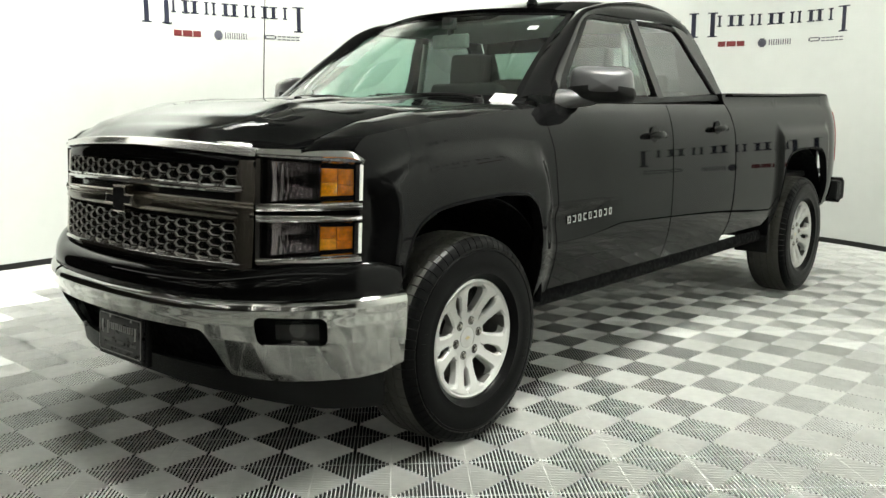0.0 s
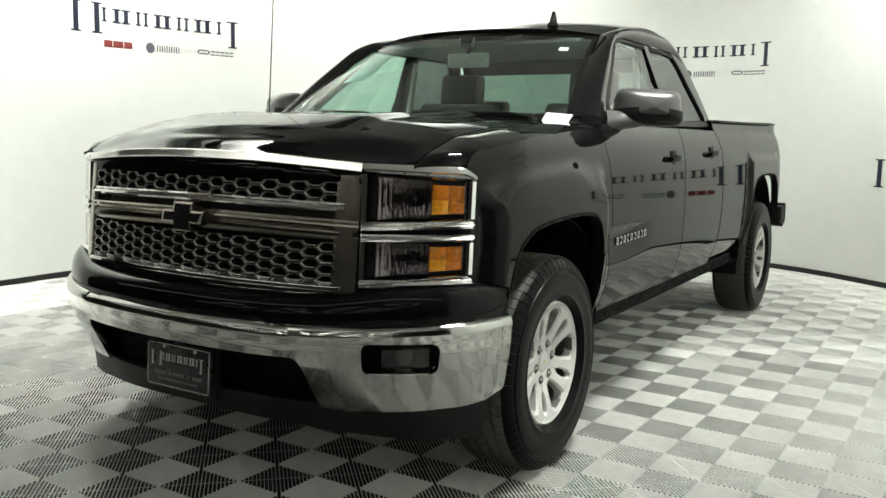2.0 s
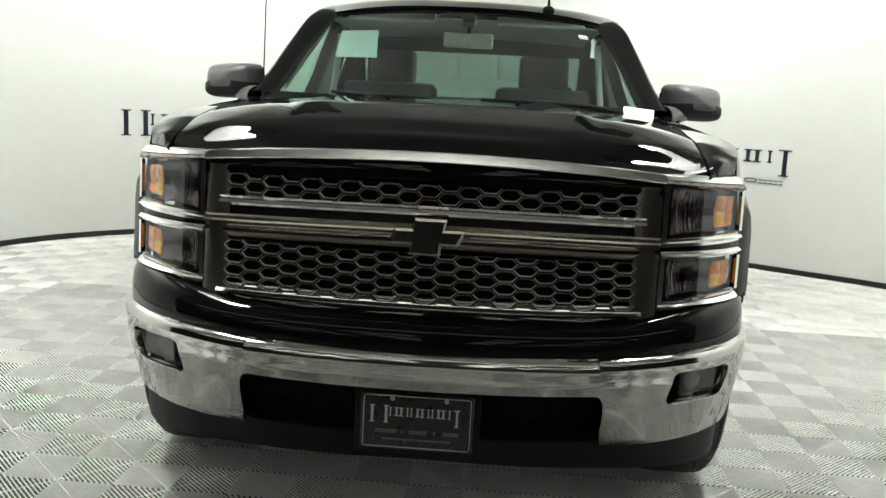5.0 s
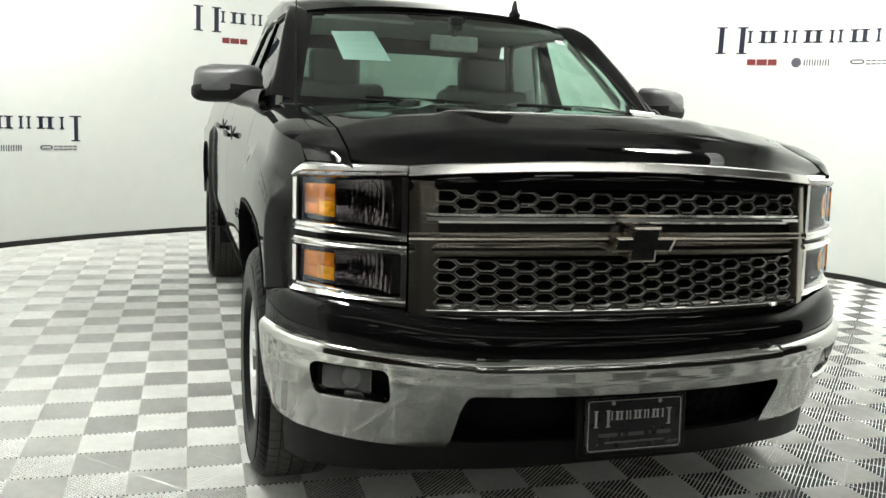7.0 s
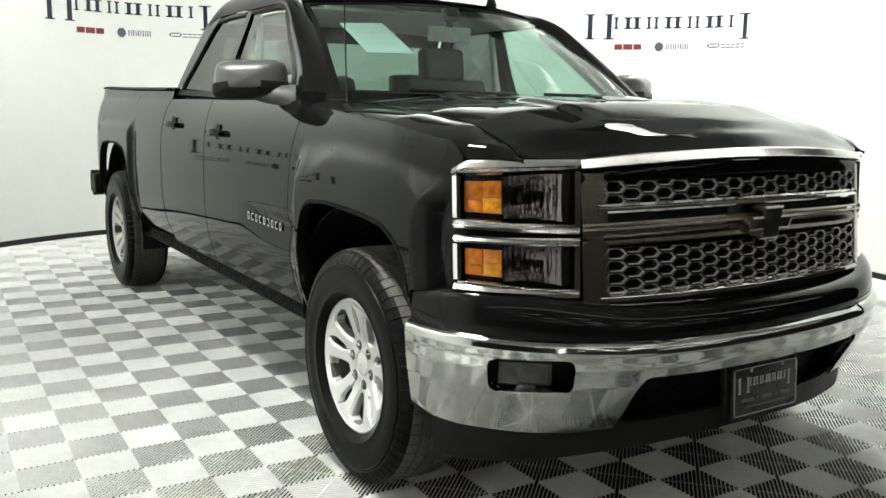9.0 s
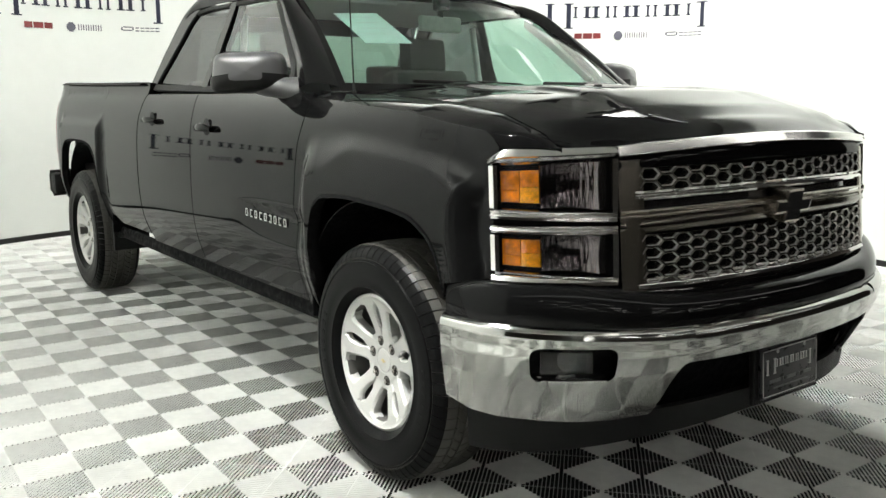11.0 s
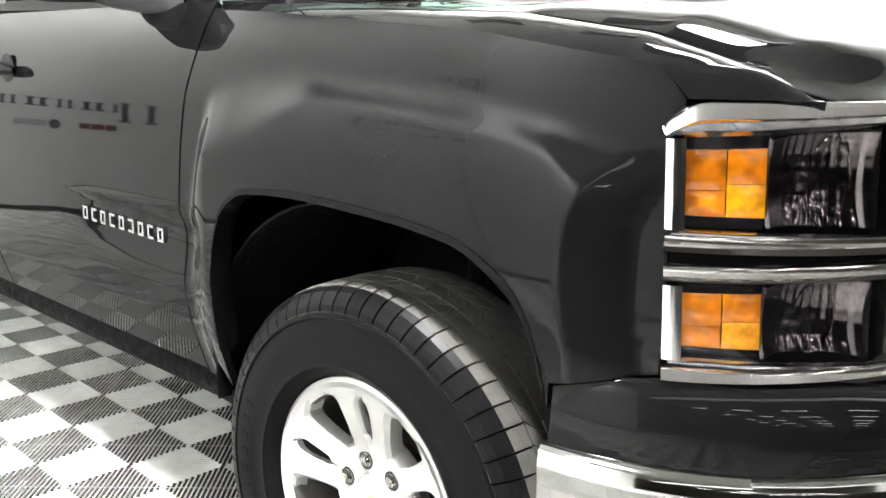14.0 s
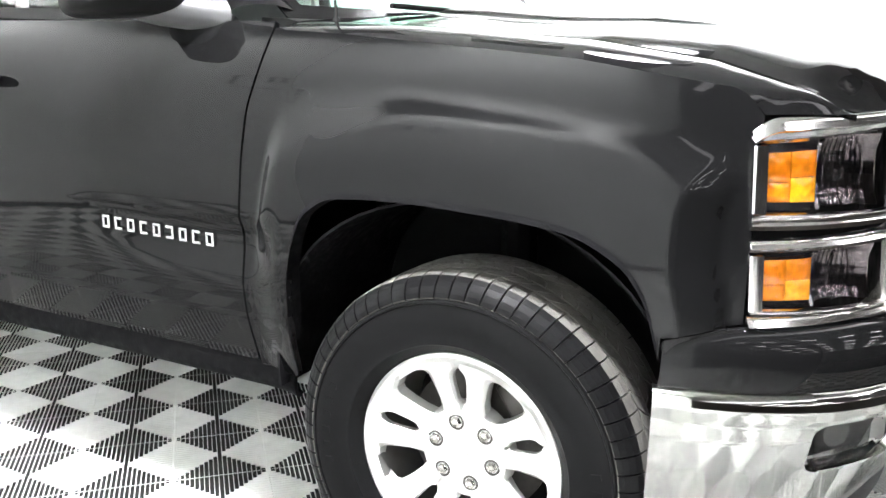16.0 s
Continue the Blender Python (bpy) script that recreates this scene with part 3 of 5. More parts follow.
# grille surround
grille = obj("grille", front_patch(-GX, GX, lambda x: GTOP(x) - 0.030, GTOP, lambda u, v: lerp(v, [0, 0.07, 0.14, 0.92, 1.0], [0.008, 0.018, 0.021, 0.0115, 0.0]), 0.02, 60, 12, lean=LEAN), TRIM_CHROME, truck, "chrome bar over black honeycomb grille")
obj("grille_band", front_patch(-GX, GX, lambda x: GTOP(x) - 0.078, lambda x: GTOP(x) - 0.030, lambda u, v: 0.004 + 0.004 * math.sin(math.pi * v), 0.02, 60, 6, lean=LEAN), PAINT, grille)
for s in (-1, 1):
    a, b = sorted((s * 0.570, s * GX))
    obj("grille_pillar", front_patch(a, b, 0.722, 1.09, lambda u, v: 0.006 + 0.004 * math.sin(math.pi * u), 0.03, 12, 8, lean=LEAN), DARK_CHROME, grille)
# bars of the grille, their faces tilted up a little
tilted = lambda h: (lambda u, v: lerp(v, [0, 0.15, 0.92, 1.0], [0.004, 0.016, 0.016 - 0.32 * h, 0.004]))
obj("grille_bar", front_patch(-0.60, 0.60, lambda x: 0.983 + 0.008 * (1 - (x / .6) ** 2), lambda x: 0.994 + 0.008 * (1 - (x / .6) ** 2), tilted(0.015), 0.02, 60, 14, lean=LEAN), CHROME, grille)
obj("grille_bar", front_patch(-GX, GX, lambda x: 0.884 + 0.010 * (1 - (x / .6) ** 2), lambda x: 0.931 + 0.010 * (1 - (x / .6) ** 2), crown(0.009), 0.03, 60, 6, lean=LEAN), BAR_CHROME, grille)
obj("mid_bar_edge", front_patch(-GX, GX, lambda x: 0.931 + 0.010 * (1 - (x / .6) ** 2), lambda x: 0.938 + 0.010 * (1 - (x / .6) ** 2), tilted(0.007), 0.02, 60, 14, lean=LEAN), DARK_CHROME, grille)
obj("grille_slot", front_patch(-0.60, 0.60, lambda x: 0.938 + 0.010 * (1 - (x / .6) ** 2), lambda x: 0.980 + 0.008 * (1 - (x / .6) ** 2), -0.02, 0.01, 60, 4, lean=LEAN), GRILLE_BLACK, grille)
obj("grille_bar", front_patch(-0.60, 0.60, 0.730, 0.744, tilted(0.014), 0.03, 60, 14, lean=LEAN), CHROME, grille)
for s in (-1, 1):
    a, b = sorted((s * 0.13, s * 0.56))
    obj("slot_trim", front_patch(a, b, 0.940, 0.947, 0.012, 0.03, 30, 3, lean=LEAN), CHROME, grille)


# honeycomb
def honeycomb(z0, z1, rows, r, w):
    V, F = [], []
    pitch_z = (z1 - z0) / rows
    pitch_x = r * 1.75
    nx = int(0.60 / pitch_x) + 1
    for i in range(-nx, nx + 1):
        for j in range(-1, rows + 1):
            cx = i * pitch_x
            cz = z0 + (j + 0.5 + (0.5 if i % 2 else 0.0)) * pitch_z
            if abs(cx) > 0.575 or cz < z0 - pitch_z * 0.3 or cz > z1 + pitch_z * 0.3:
                continue
            hw, hz = r * 1.15, pitch_z / 2
            out = [(-hw, 0), (-hw * 0.52, -hz), (hw * 0.52, -hz), (hw, 0), (hw * 0.52, hz), (-hw * 0.52, hz)]
            o = len(V)
            for sc, dy in ((0.0, 0.0), (0.50, -0.004), (0.86, 0.002), (1.1, 0.024)):
                for px, pz in out:
                    x, z = cx + px * (1 - w * sc / hw), min(z1, max(z0, cz + pz * (1 - w * sc / hz)))
                    V.append((x, front_y(x) - 0.006 + dy + LEAN * (z - 0.95), z))
            for q in range(3):
                for k in range(6):
                    F.append((o + q * 6 + k, o + q * 6 + (k + 1) % 6, o + q * 6 + 6 + (k + 1) % 6, o + q * 6 + 6 + k))
    return V, F


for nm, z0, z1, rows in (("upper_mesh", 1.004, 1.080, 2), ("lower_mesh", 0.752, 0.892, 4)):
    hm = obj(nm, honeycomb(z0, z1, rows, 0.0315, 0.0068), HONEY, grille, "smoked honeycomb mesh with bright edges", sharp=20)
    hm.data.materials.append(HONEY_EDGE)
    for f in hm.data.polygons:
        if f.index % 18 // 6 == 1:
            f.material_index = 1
obj("grille_back", front_patch(-0.62, 0.62, 0.72, 1.10, -0.065, 0.01, 40, 4, lean=LEAN), LINER, grille)

# cross-shaped emblem, black with a bright rim
def emblem_poly(e, y):
    """Outline of the emblem, drawn in by e."""
    a, b, c, d, w, h = 0.100 - 1.6 * e, 0.042 - e, 0.088 - 1.2 * e, 0.040 - e, 0.021 - e, 0.050 - e
    pts = [(-a, -w), (-b, -w), (-b - 0.006, -h), (d, -h), (b, -w), (c, -w), (a + 0.006, w), (b + 0.007, w), (b + 0.013, h), (-d + 0.006, h), (-d, w), (-c, w)]
    return [(px, y, 0.942 + pz) for px, pz in pts]


A, B = [np.array(emblem_poly(e, y)) for e, y in ((0.0, -0.8715), (0.0065, -0.875))]
emb = obj("emblem", flipped(sheet(np.array([np.vstack([q, q[:1]]) for q in (np.array(emblem_poly(0.0, -0.82)), A, B)]))), DARK_CHROME, grille, "smoked chrome emblem rim", smooth=False)
obj("emblem_face", prism(emblem_poly(0.0062, -0.8742), (0, 0.03, 0)), GRILLE_BLACK, emb, "gloss black emblem face", smooth=False)

# headlamps
for s in (-1, 1):
    def fp(x0, x1, *a, **k):
        x0, x1 = sorted((s * x0, s * x1))
        return front_patch(x0, x1, *a, lean=LEAN * 0.55, dz=0.0, **k)
    L = lambda p, q: (lambda x: lerp(abs(x), [0.66, 0.93], [p, q]))
    for lo, hi, tz, bz, up in ((L(0.956, 0.970), L(1.106, 1.086), L(1.138, 1.132), L(0.943, 0.947), True), (L(0.776, 0.796), L(0.898, 0.896), L(0.917, 0.921), L(0.762, 0.764), False)):
        mid = lambda x, k: lo(x) + (hi(x) - lo(x)) * k
        cz = mid(0.77, 0.5)
        hh = hi(0.77) - lo(0.77)
        hl = obj("headlamp", fp(0.655, 0.918, lo, hi, -0.060, 0.01, 24, 4), LAMP_DARK, truck, "smoked headlamp with amber turn signal")
        # bright outer bands that lean back, and darker inner returns towards the lens
        rnd = lambda x: 0.024 * max(0.0, (abs(x) - 0.893) / 0.0335) ** 2.4 if up else 0.0
        top = lambda x: tz(x) - rnd(x)
        split = lambda x: hi(x) + (tz(x) - hi(x)) * 0.42 - rnd(x) * 0.7
        low = lambda x: lo(x) + (bz(x) - lo(x)) * (0.45 if up else 0.35)
        leant = lambda u, v: lerp(v, [0, 0.16, 0.88, 1], [0.004, 0.013, 0.002, -0.006])
        obj("lamp_trim", fp(0.650, 0.9265, split, top, leant, 0.014, 40, 11), TRIM_CHROME, hl)
        obj("trim_return", fp(0.655, 0.9225, hi, split, lambda u, v: lerp(v, [0, 0.5, 1], [-0.010, 0.0, 0.004]) + 0.0012 * math.sin(40 * u) * math.sin(3 * v), 0.010, 70, 7), LAMP_RING, hl)
        obj("lamp_trim", fp(0.650, 0.9265, bz, low, leant, 0.014, 40, 11), TRIM_CHROME, hl)
        obj("trim_return", fp(0.655, 0.9225, low, lo, lambda u, v: lerp(v, [0, 0.5, 1], [-0.002, -0.003, -0.012]) + 0.0010 * math.sin(34 * u), 0.010, 60, 6), LAMP_RING, hl)
        obj("lamp_trim", fp(0.649, 0.664, lo, hi, 0.008, 0.012, 5, 5), TRIM_CHROME, hl)
        obj("lamp_trim", fp(0.914, 0.9265, lo, hi, lambda u, v: 0.007 + 0.003 * math.sin(math.pi * u), 0.012, 8, 5), TRIM_CHROME, hl)
        # amber part: four facets in a black frame, one coloured as the bulb's bright spot
        for b0, b1, k0, k1, m in ((0.838, 0.8775, 0.14, 0.49, AMBER_HOT_SPOT), (0.8785, 0.912, 0.14, 0.42, AMBER), (0.838, 0.8775, 0.495, 0.86, AMBER), (0.8785, 0.912, 0.425, 0.86, AMBER)):
            obj("amber_facet", fp(b0, b1, lambda x: mid(x, k0), lambda x: mid(x, k1), lambda u, v: -0.016 + 0.006 * math.sin(math.pi * u) * math.sin(math.pi * v) ** 0.5, 0.008, 8, 8), m, hl)
        obj("amber_frame", fp(0.835, 0.914, lo, hi, -0.028, 0.006, 8, 4), GRILLE_BLACK, hl)
        # smoked reflector bowl of many small facets
        obj("reflector", fp(0.694, 0.835, lambda x: mid(x, 0.05), lambda x: mid(x, 0.95), lambda u, v: -0.060 + 0.040 * (2 * abs(u - 0.5)) ** 2.5 + 0.012 * (2 * abs(v - 0.5)) ** 2 + 0.0016 * abs(math.sin(11 * math.pi * u)) + 0.0008 * abs(math.sin(5 * math.pi * v)), 0.006, 60, 24), LAMP_CHROME, hl, sharp=12)
        cr = s * 0.742
        hoop = [(cr + 0.036 * math.cos(q) * math.cos(0.5), front_y(cr) + 0.034 + s * 0.036 * math.cos(q) * math.sin(0.5), cz + 0.44 * hh * math.sin(q)) for q in np.linspace(0, 2 * math.pi, 33)]
        obj("bowl_ring", tube(hoop, 0.0022, 8), LAMP_CHROME, hl)
        cx = s * 0.768
        obj("bulb_shield", moved(lathe([(0.020, -0.012), (0.019, 0.004), (0.012, 0.010), (0.001, 0.011)], 20), Matrix.Translation((cx, front_y(cx) + 0.040, cz)) @ Matrix.Rotation(math.pi / 2 + s * 0.35 + math.pi, 4, "Z")), LAMP_DARK, hl)
        obj("lamp_bezel", fp(0.668, 0.702, lambda x: mid(x, 0.04), lambda x: mid(x, 0.96), -0.03, 0.01, 5, 4), GRILLE_BLACK, hl)
        ln = obj("lens", fp(0.662, 0.917, lo, hi, lambda u, v: -0.001, 0.0, 20, 4), LENS, hl, "clear lens")
        ln.visible_shadow = False
    obj("lamp_bridge", fp(0.650, 0.923, 0.915, 0.948, -0.006, 0.04, 20, 3), PAINT, truck)

# ---- front bumper ----
BUMP = ([0, 0.2, 0.4, 0.55, 0.68, 0.78, 0.86, 0.92, 0.96, 0.985, 0.995], [-0.930, -0.923, -0.901, -0.866, -0.810, -0.749, -0.682, -0.606, -0.53, -0.45, -0.39])


def bump_y(x):
    return smooth_curve(abs(x), *BUMP)


def bump_patch(x0, x1, lo, hi, off, th=0.02, n=60, nz=10):
    # columns spaced evenly along the curve
    xs = np.linspace(0, 0.995, 400)
    ys = np.array([bump_y(x) for x in xs])
    s = np.concatenate([[0], np.cumsum(np.hypot(np.diff(xs), np.diff(ys)))])
    S = lambda x: math.copysign(float(np.interp(abs(x), xs, s)), x)
    inv = lambda q: math.copysign(float(np.interp(abs(q), s, xs)), q)
    P = []
    f = off if callable(off) else (lambda x, v: off)
    for q in np.linspace(S(x0), S(x1), n):
        x = inv(q)
        e = 0.003
        t = Vector((2 * e, bump_y(x + e) - bump_y(x - e), 0)).normalized()
        nr = Vector((t.y, -t.x, 0))
        a, b = (lo(x) if callable(lo) else lo), (hi(x) if callable(hi) else hi)
        P.append([tuple(Vector((x, bump_y(x), a + (b - a) * v)) + nr * f(x, v)) for v in np.linspace(0, 1, nz)])
    return sheet(P, th)


btop = lambda x: 0.632 + 0.022 * abs(x) ** 2
# black painted cap: a convex shoulder from under the lamps and grille out to the chrome
CAP_Q = [0, 0.30, 0.50, 0.62, 0.74, 0.84, 0.92, 1.0]
CAP_TOP = [(0, -0.822, 0.728), (0.30, -0.808, 0.728), (0.52, -0.775, 0.732), (0.65, -0.735, 0.748), (0.78, -0.668, 0.764), (0.87, -0.595, 0.767), (0.935, -0.512, 0.764), (0.984, -0.40, 0.738)]
CAP_OUT = [0, 0.31, 0.53, 0.67, 0.80, 0.895, 0.962, 0.993]
P = []
for q in np.linspace(-1, 1, 121):
    a = abs(q)
    s = math.copysign(1, q)
    top = Vector([smooth_curve(a, CAP_Q, [r[i] for r in CAP_TOP]) for i in range(3)])
    xo = smooth_curve(a, CAP_Q, CAP_OUT)
    foot = Vector((xo, bump_y(xo) + 0.006, btop(xo) - 0.006))
    bulge_ = Vector((foot.x, foot.y - 0.010, btop(xo) + 0.058 - 0.014 * step(0.8, 1.0, a)))
    lip = Vector((top.x + 0.75 * (foot.x - top.x), top.y + 0.75 * (foot.y - top.y), top.z - 0.004))
    row = [top + Vector((0, 0.05 * (1 - a), -0.03))]
    for k in np.linspace(0, 1, 18):
        row.append(top * (1 - k) ** 3 + lip * 3 * k * (1 - k) ** 2 + bulge_ * 3 * k * k * (1 - k) + foot * k ** 3)
    P.append([(p.x * s, p.y, p.z) for p in reversed(row)])
obj("bumper_cap", sheet(P, 0.008), PAINT, truck)

# chrome bumper: centre strip, two corners with a fog lamp opening
def chrome_off(x, z):
    """Bumper section: the lower part leans well back, the upper edge is rounded."""
    k = lerp(abs(x), [0.6, 0.9, 0.99], [1.0, 0.6, 0.35])
    lean_ = lerp(z, [0.33, 0.345, 0.36, 0.50, 0.56, 0.60], [-0.135, -0.118, -0.106, -0.030, -0.004, 0.0])
    top = lerp(btop(x) - z, [0.0, 0.006, 0.014, 0.03, 0.06], [-0.004, 0.008, 0.014, 0.018, 0.014])
    return lean_ * k + top


mid_lo = lambda x: 0.527 + 0.004 * (x / 0.52) ** 2
bumper = obj("bumper_bar", bump_patch(-0.485, 0.485, mid_lo, btop, lambda x, v: chrome_off(0.0, mid_lo(x) + (btop(x) - mid_lo(x)) * v), 0.02, 60, 24), BUMPER_CHROME, truck, "polished chrome front bumper")
FX0, FX1, FZ0, FZ1 = 0.700, 0.888, 0.488, 0.592


def corner_lo(x):
    return lerp(abs(x), [0.485, 0.50, 0.512, 0.522, 0.534, 0.55, 0.65, 0.77, 0.86, 0.95, 0.98, 0.995], [0.530, 0.524, 0.505, 0.47, 0.40, 0.350, 0.342, 0.350, 0.358, 0.366, 0.375, 0.40])


for s in (-1, 1):
    def bp(x0, x1, lo, hi, n, nz, th=0.02, off=None, extra=0.0):
        a, b = sorted((s * x0, s * x1))
        L = lo if callable(lo) else (lambda x: lo)
        Hh = hi if callable(hi) else (lambda x: hi)
        return bump_patch(a, b, L, Hh, off or (lambda x, v: chrome_off(abs(x), L(x) + (Hh(x) - L(x)) * v) + extra), th, n, nz)
    end = bp(0.485, FX0, corner_lo, btop, 70, 70)
    a2 = bp(FX0, FX1, FZ1, btop, 20, 40)
    a3 = bp(FX0, FX1, corner_lo, FZ0, 20, 10)
    a4 = bp(FX1, 0.995, corner_lo, btop, 24, 70)
    crn = obj("bumper_corner", end, BUMPER_CHROME, bumper)
    for gg in (a2, a3, a4):
        obj("bumper_corner", gg, BUMPER_CHROME, bumper)
    # rounded corners of the opening
    RC = 0.024
    arc = lambda x, e: RC - math.sqrt(max(0.0, RC * RC - (RC - abs(abs(x) - e)) ** 2))
    for e0, e1, e in ((FX0, FX0 + RC, FX0), (FX1 - RC, FX1, FX1)):
        obj("bumper_corner", bp(e0, e1, lambda x: FZ1 - arc(x, e), FZ1, 10, 4), BUMPER_CHROME, bumper)
        obj("bumper_corner", bp(e0, e1, FZ0, lambda x: FZ0 + arc(x, e), 10, 4), BUMPER_CHROME, bumper)
    # chrome lip around the fog lamp
    lips = [bp(FX0 + 0.02, FX1 - 0.02, FZ0, FZ0 + 0.006, 14, 3, 0.03, extra=0.004)]
    obj("fog_lip", join(*lips), CHROME, crn)
    rec = bp(FX0 - 0.004, FX1 + 0.004, FZ0 - 0.004, FZ1 + 0.004, 12, 4, 0.01, extra=-0.06)
    fog = obj("fog_lamp", rec, LINER, truck, "fog lamp in a black recess")
    cx = s * 0.80
    y0 = bump_y(cx)
    obj("fog_bowl", moved(lathe([(0.034, 0.0), (0.032, -0.010), (0.020, -0.022), (0.001, -0.026)], 24), Matrix.Translation((cx - s * 0.02, y0 + 0.050, 0.543)) @ Matrix.Rotation(math.pi / 2 + s * 0.5, 4, "Z")), LAMP_RING, fog)
    obj("fog_body", moved(box(0, 0, 0, 0.165, 0.012, 0.074, 0.008), Matrix.Translation((cx, y0 + 0.062, 0.543)) @ Matrix.Rotation(s * 0.62, 4, "Z")), LINER, fog)
    fl = obj("fog_lens", moved(box(0, 0, 0, 0.150, 0.004, 0.068, 0.002), Matrix.Translation((cx, y0 + 0.030, 0.543)) @ Matrix.Rotation(s * 0.62, 4, "Z")), SMOKED_LENS, fog)
    fl.visible_shadow = False
# dark lower opening and air dam
obj("lower_intake", bump_patch(-0.73, 0.73, 0.27, 0.56, lambda x, v: -0.20 + 0.10 * v + 0.05 * step(0.5, 0.73, abs(x)), 0.02, 60, 6), LINER, truck)
dam_lo = lambda x: lerp(abs(x), [0, 0.5, 0.75, 0.9, 0.97], [0.285, 0.275, 0.262, 0.250, 0.246])
dam_hi = lambda x: lerp(abs(x), [0, 0.50, 0.56, 0.68, 0.95, 0.995], [0.36, 0.36, 0.365, 0.362, 0.38, 0.41])
obj("air_dam", bump_patch(-0.985, 0.985, dam_lo, dam_hi, lambda x, v: chrome_off(max(0.5, abs(x)), 0.365) - 0.016 - 0.012 * (1 - v), 0.02, 90, 8), PLASTIC, truck, "matt black plastic air dam")

# front plate
plate = new("front_plate")
plate.parent = None
plate.location = (0, -0.900, 0.428)
plate.rotation_euler = (radians(-4), 0, 0)
tagged(plate, "black dealer plate with silver outline on the bumper", "licence plate")
obj("plate_panel", box(0, 0.006, 0, 0.312, 0.012, 0.158, 0.005), PLATE, plate)
obj("plate_backing", box(0, 0.022, 0.0, 0.35, 0.02, 0.19, 0.006), PLASTIC, plate)
rim = []
for a in (-1, 1):
    rim += [box(a * 0.148, -0.001, 0, 0.0022, 0.003, 0.13), box(0, -0.001, a * 0.072, 0.28, 0.003, 0.0022)]
    for b in (-1, 1):
        pts = [(a * (0.140 + 0.008 * math.cos(q)), -0.0005, b * (0.064 + 0.008 * math.sin(q))) for q in np.linspace(0, math.pi / 2, 6)]
        rim.append(tube(pts, 0.0012, 6))
obj("outline", join(*rim), PLATE_LINE, plate, smooth=False)


def word_bars(width, height, cap, n_small, stroke):
    """A wordmark as plain upright bars with short feet: a tall pair, small pairs standing above the base line, and a last bar that reaches down to it; groups of (x, z, w, h) rows."""
    big = cap * 0.95
    foot = stroke * 0.4
    groups = []

    def pair(x, z, w, h, a, b):
        rows = []
        for q, k in ((x, a), (x + w - b, b)):
            rows += [(q, z + foot, k, h - 2 * foot), (q - k * 0.55, z, k * 2.1, foot), (q - k * 0.55, z + h - foot, k * 2.1, foot)]
        return rows
    groups.append(pair(0.0, 0.0, big, cap, stroke * 1.5, stroke * 1.5))
    x, z0 = big + cap * 0.14, cap * 0.41
    w = (width - x) / n_small
    for i in range(n_small):
        b = w * 0.74
        if i == n_small - 1:
            groups.append([(x + b * 0.40, 0.0, stroke * 1.3, z0 + height), (x + b * 0.1, z0 + height, b * 0.8, foot), (x + b * 0.2, -foot, b * 0.6, foot)])
        else:
            groups.append(pair(x, z0, b, height, stroke * (1.2 if i % 2 else 0.7), stroke * (0.7 if i % 2 else 1.2)))
        x += w
    return groups


for g in word_bars(0.256, 0.024, 0.048, 7, 0.0046):
    for x, z, w, h in g:
        obj("plate_mark", box(-0.128 + x + w / 2, -0.001, -0.004 + z + h / 2, w, 0.003, h), PLATE_LINE, plate, smooth=False)
bars = [box(x, -0.001, -0.028, w, 0.002, 0.010) for x, w in ((-0.085, 0.06), (0.005, 0.05), (0.095, 0.045), (-0.04, 0.006), (0.05, 0.006))]
bars += [box(0, -0.001, -0.050, 0.19, 0.002, 0.005)]
obj("small_print", join(*bars), mat("plate_grey_print", (0.10, 0.10, 0.10), 0.5, grain=0.1), plate, smooth=False)
for a in (-0.07, 0.08):
    obj("screw", moved(lathe([(0.001, -0.003), (0.006, -0.002), (0.007, 0.002)], 12), Matrix.Translation((a, 0, 0.064)) @ Matrix.Rotation(math.pi / 2, 4, "Z")), PLATE_LINE, plate)

# ---- cab ----
WB_Y, WB_Z, WT_Y, WT_Z = 0.36, 1.300, 1.05, 1.752   # windscreen: base and top at the middle


def screen_pt(u, v, inset=0.0):
    """Windscreen surface; u -1..1 across, v 0..1 upwards."""
    hw = 0.828 + (0.668 - 0.828) * v
    x = u * (hw - inset)
    y = WB_Y + (WT_Y - WB_Y) * v - 0.0 * u + (0.19 - 0.04 * v) * u * u - 0.02 * math.sin(math.pi * v)
    z = WB_Z + (WT_Z - WB_Z) * v + 0.012 * math.sin(math.pi * v) + (0.012 - 0.040 * v) * u * u
    return x, y, z


def screen_grid(u0, u1, v0, v1, off=0.0, n=24, m=16):
    P = [[screen_pt(u, v) for v in np.linspace(v0, v1, m)] for u in np.linspace(u0, u1, n)]
    P = np.array(P)
    N = np.cross(np.gradient(P, axis=0), np.gradient(P, axis=1))
    N /= np.linalg.norm(N, axis=2, keepdims=True)
    return P + N * off


ws = obj("windscreen", sheet(screen_grid(-0.97, 0.97, 0.0, 1.0)), GLASS, truck, "clear green-tinted windscreen")
ws.visible_shadow = False
# black band round the glass
band = [sheet(screen_grid(-1, 1, -0.04, 0.035, 0.002, 40, 4), 0.004), sheet(screen_grid(-1, 1, 0.955, 1.02, 0.002, 40, 4), 0.004),
        sheet(screen_grid(-1.0, -0.93, 0, 1, 0.002, 4, 24), 0.004), sheet(screen_grid(0.93, 1.0, 0, 1, 0.002, 4, 24), 0.004)]
obj("screen_border", join(*band), BORDER, ws)


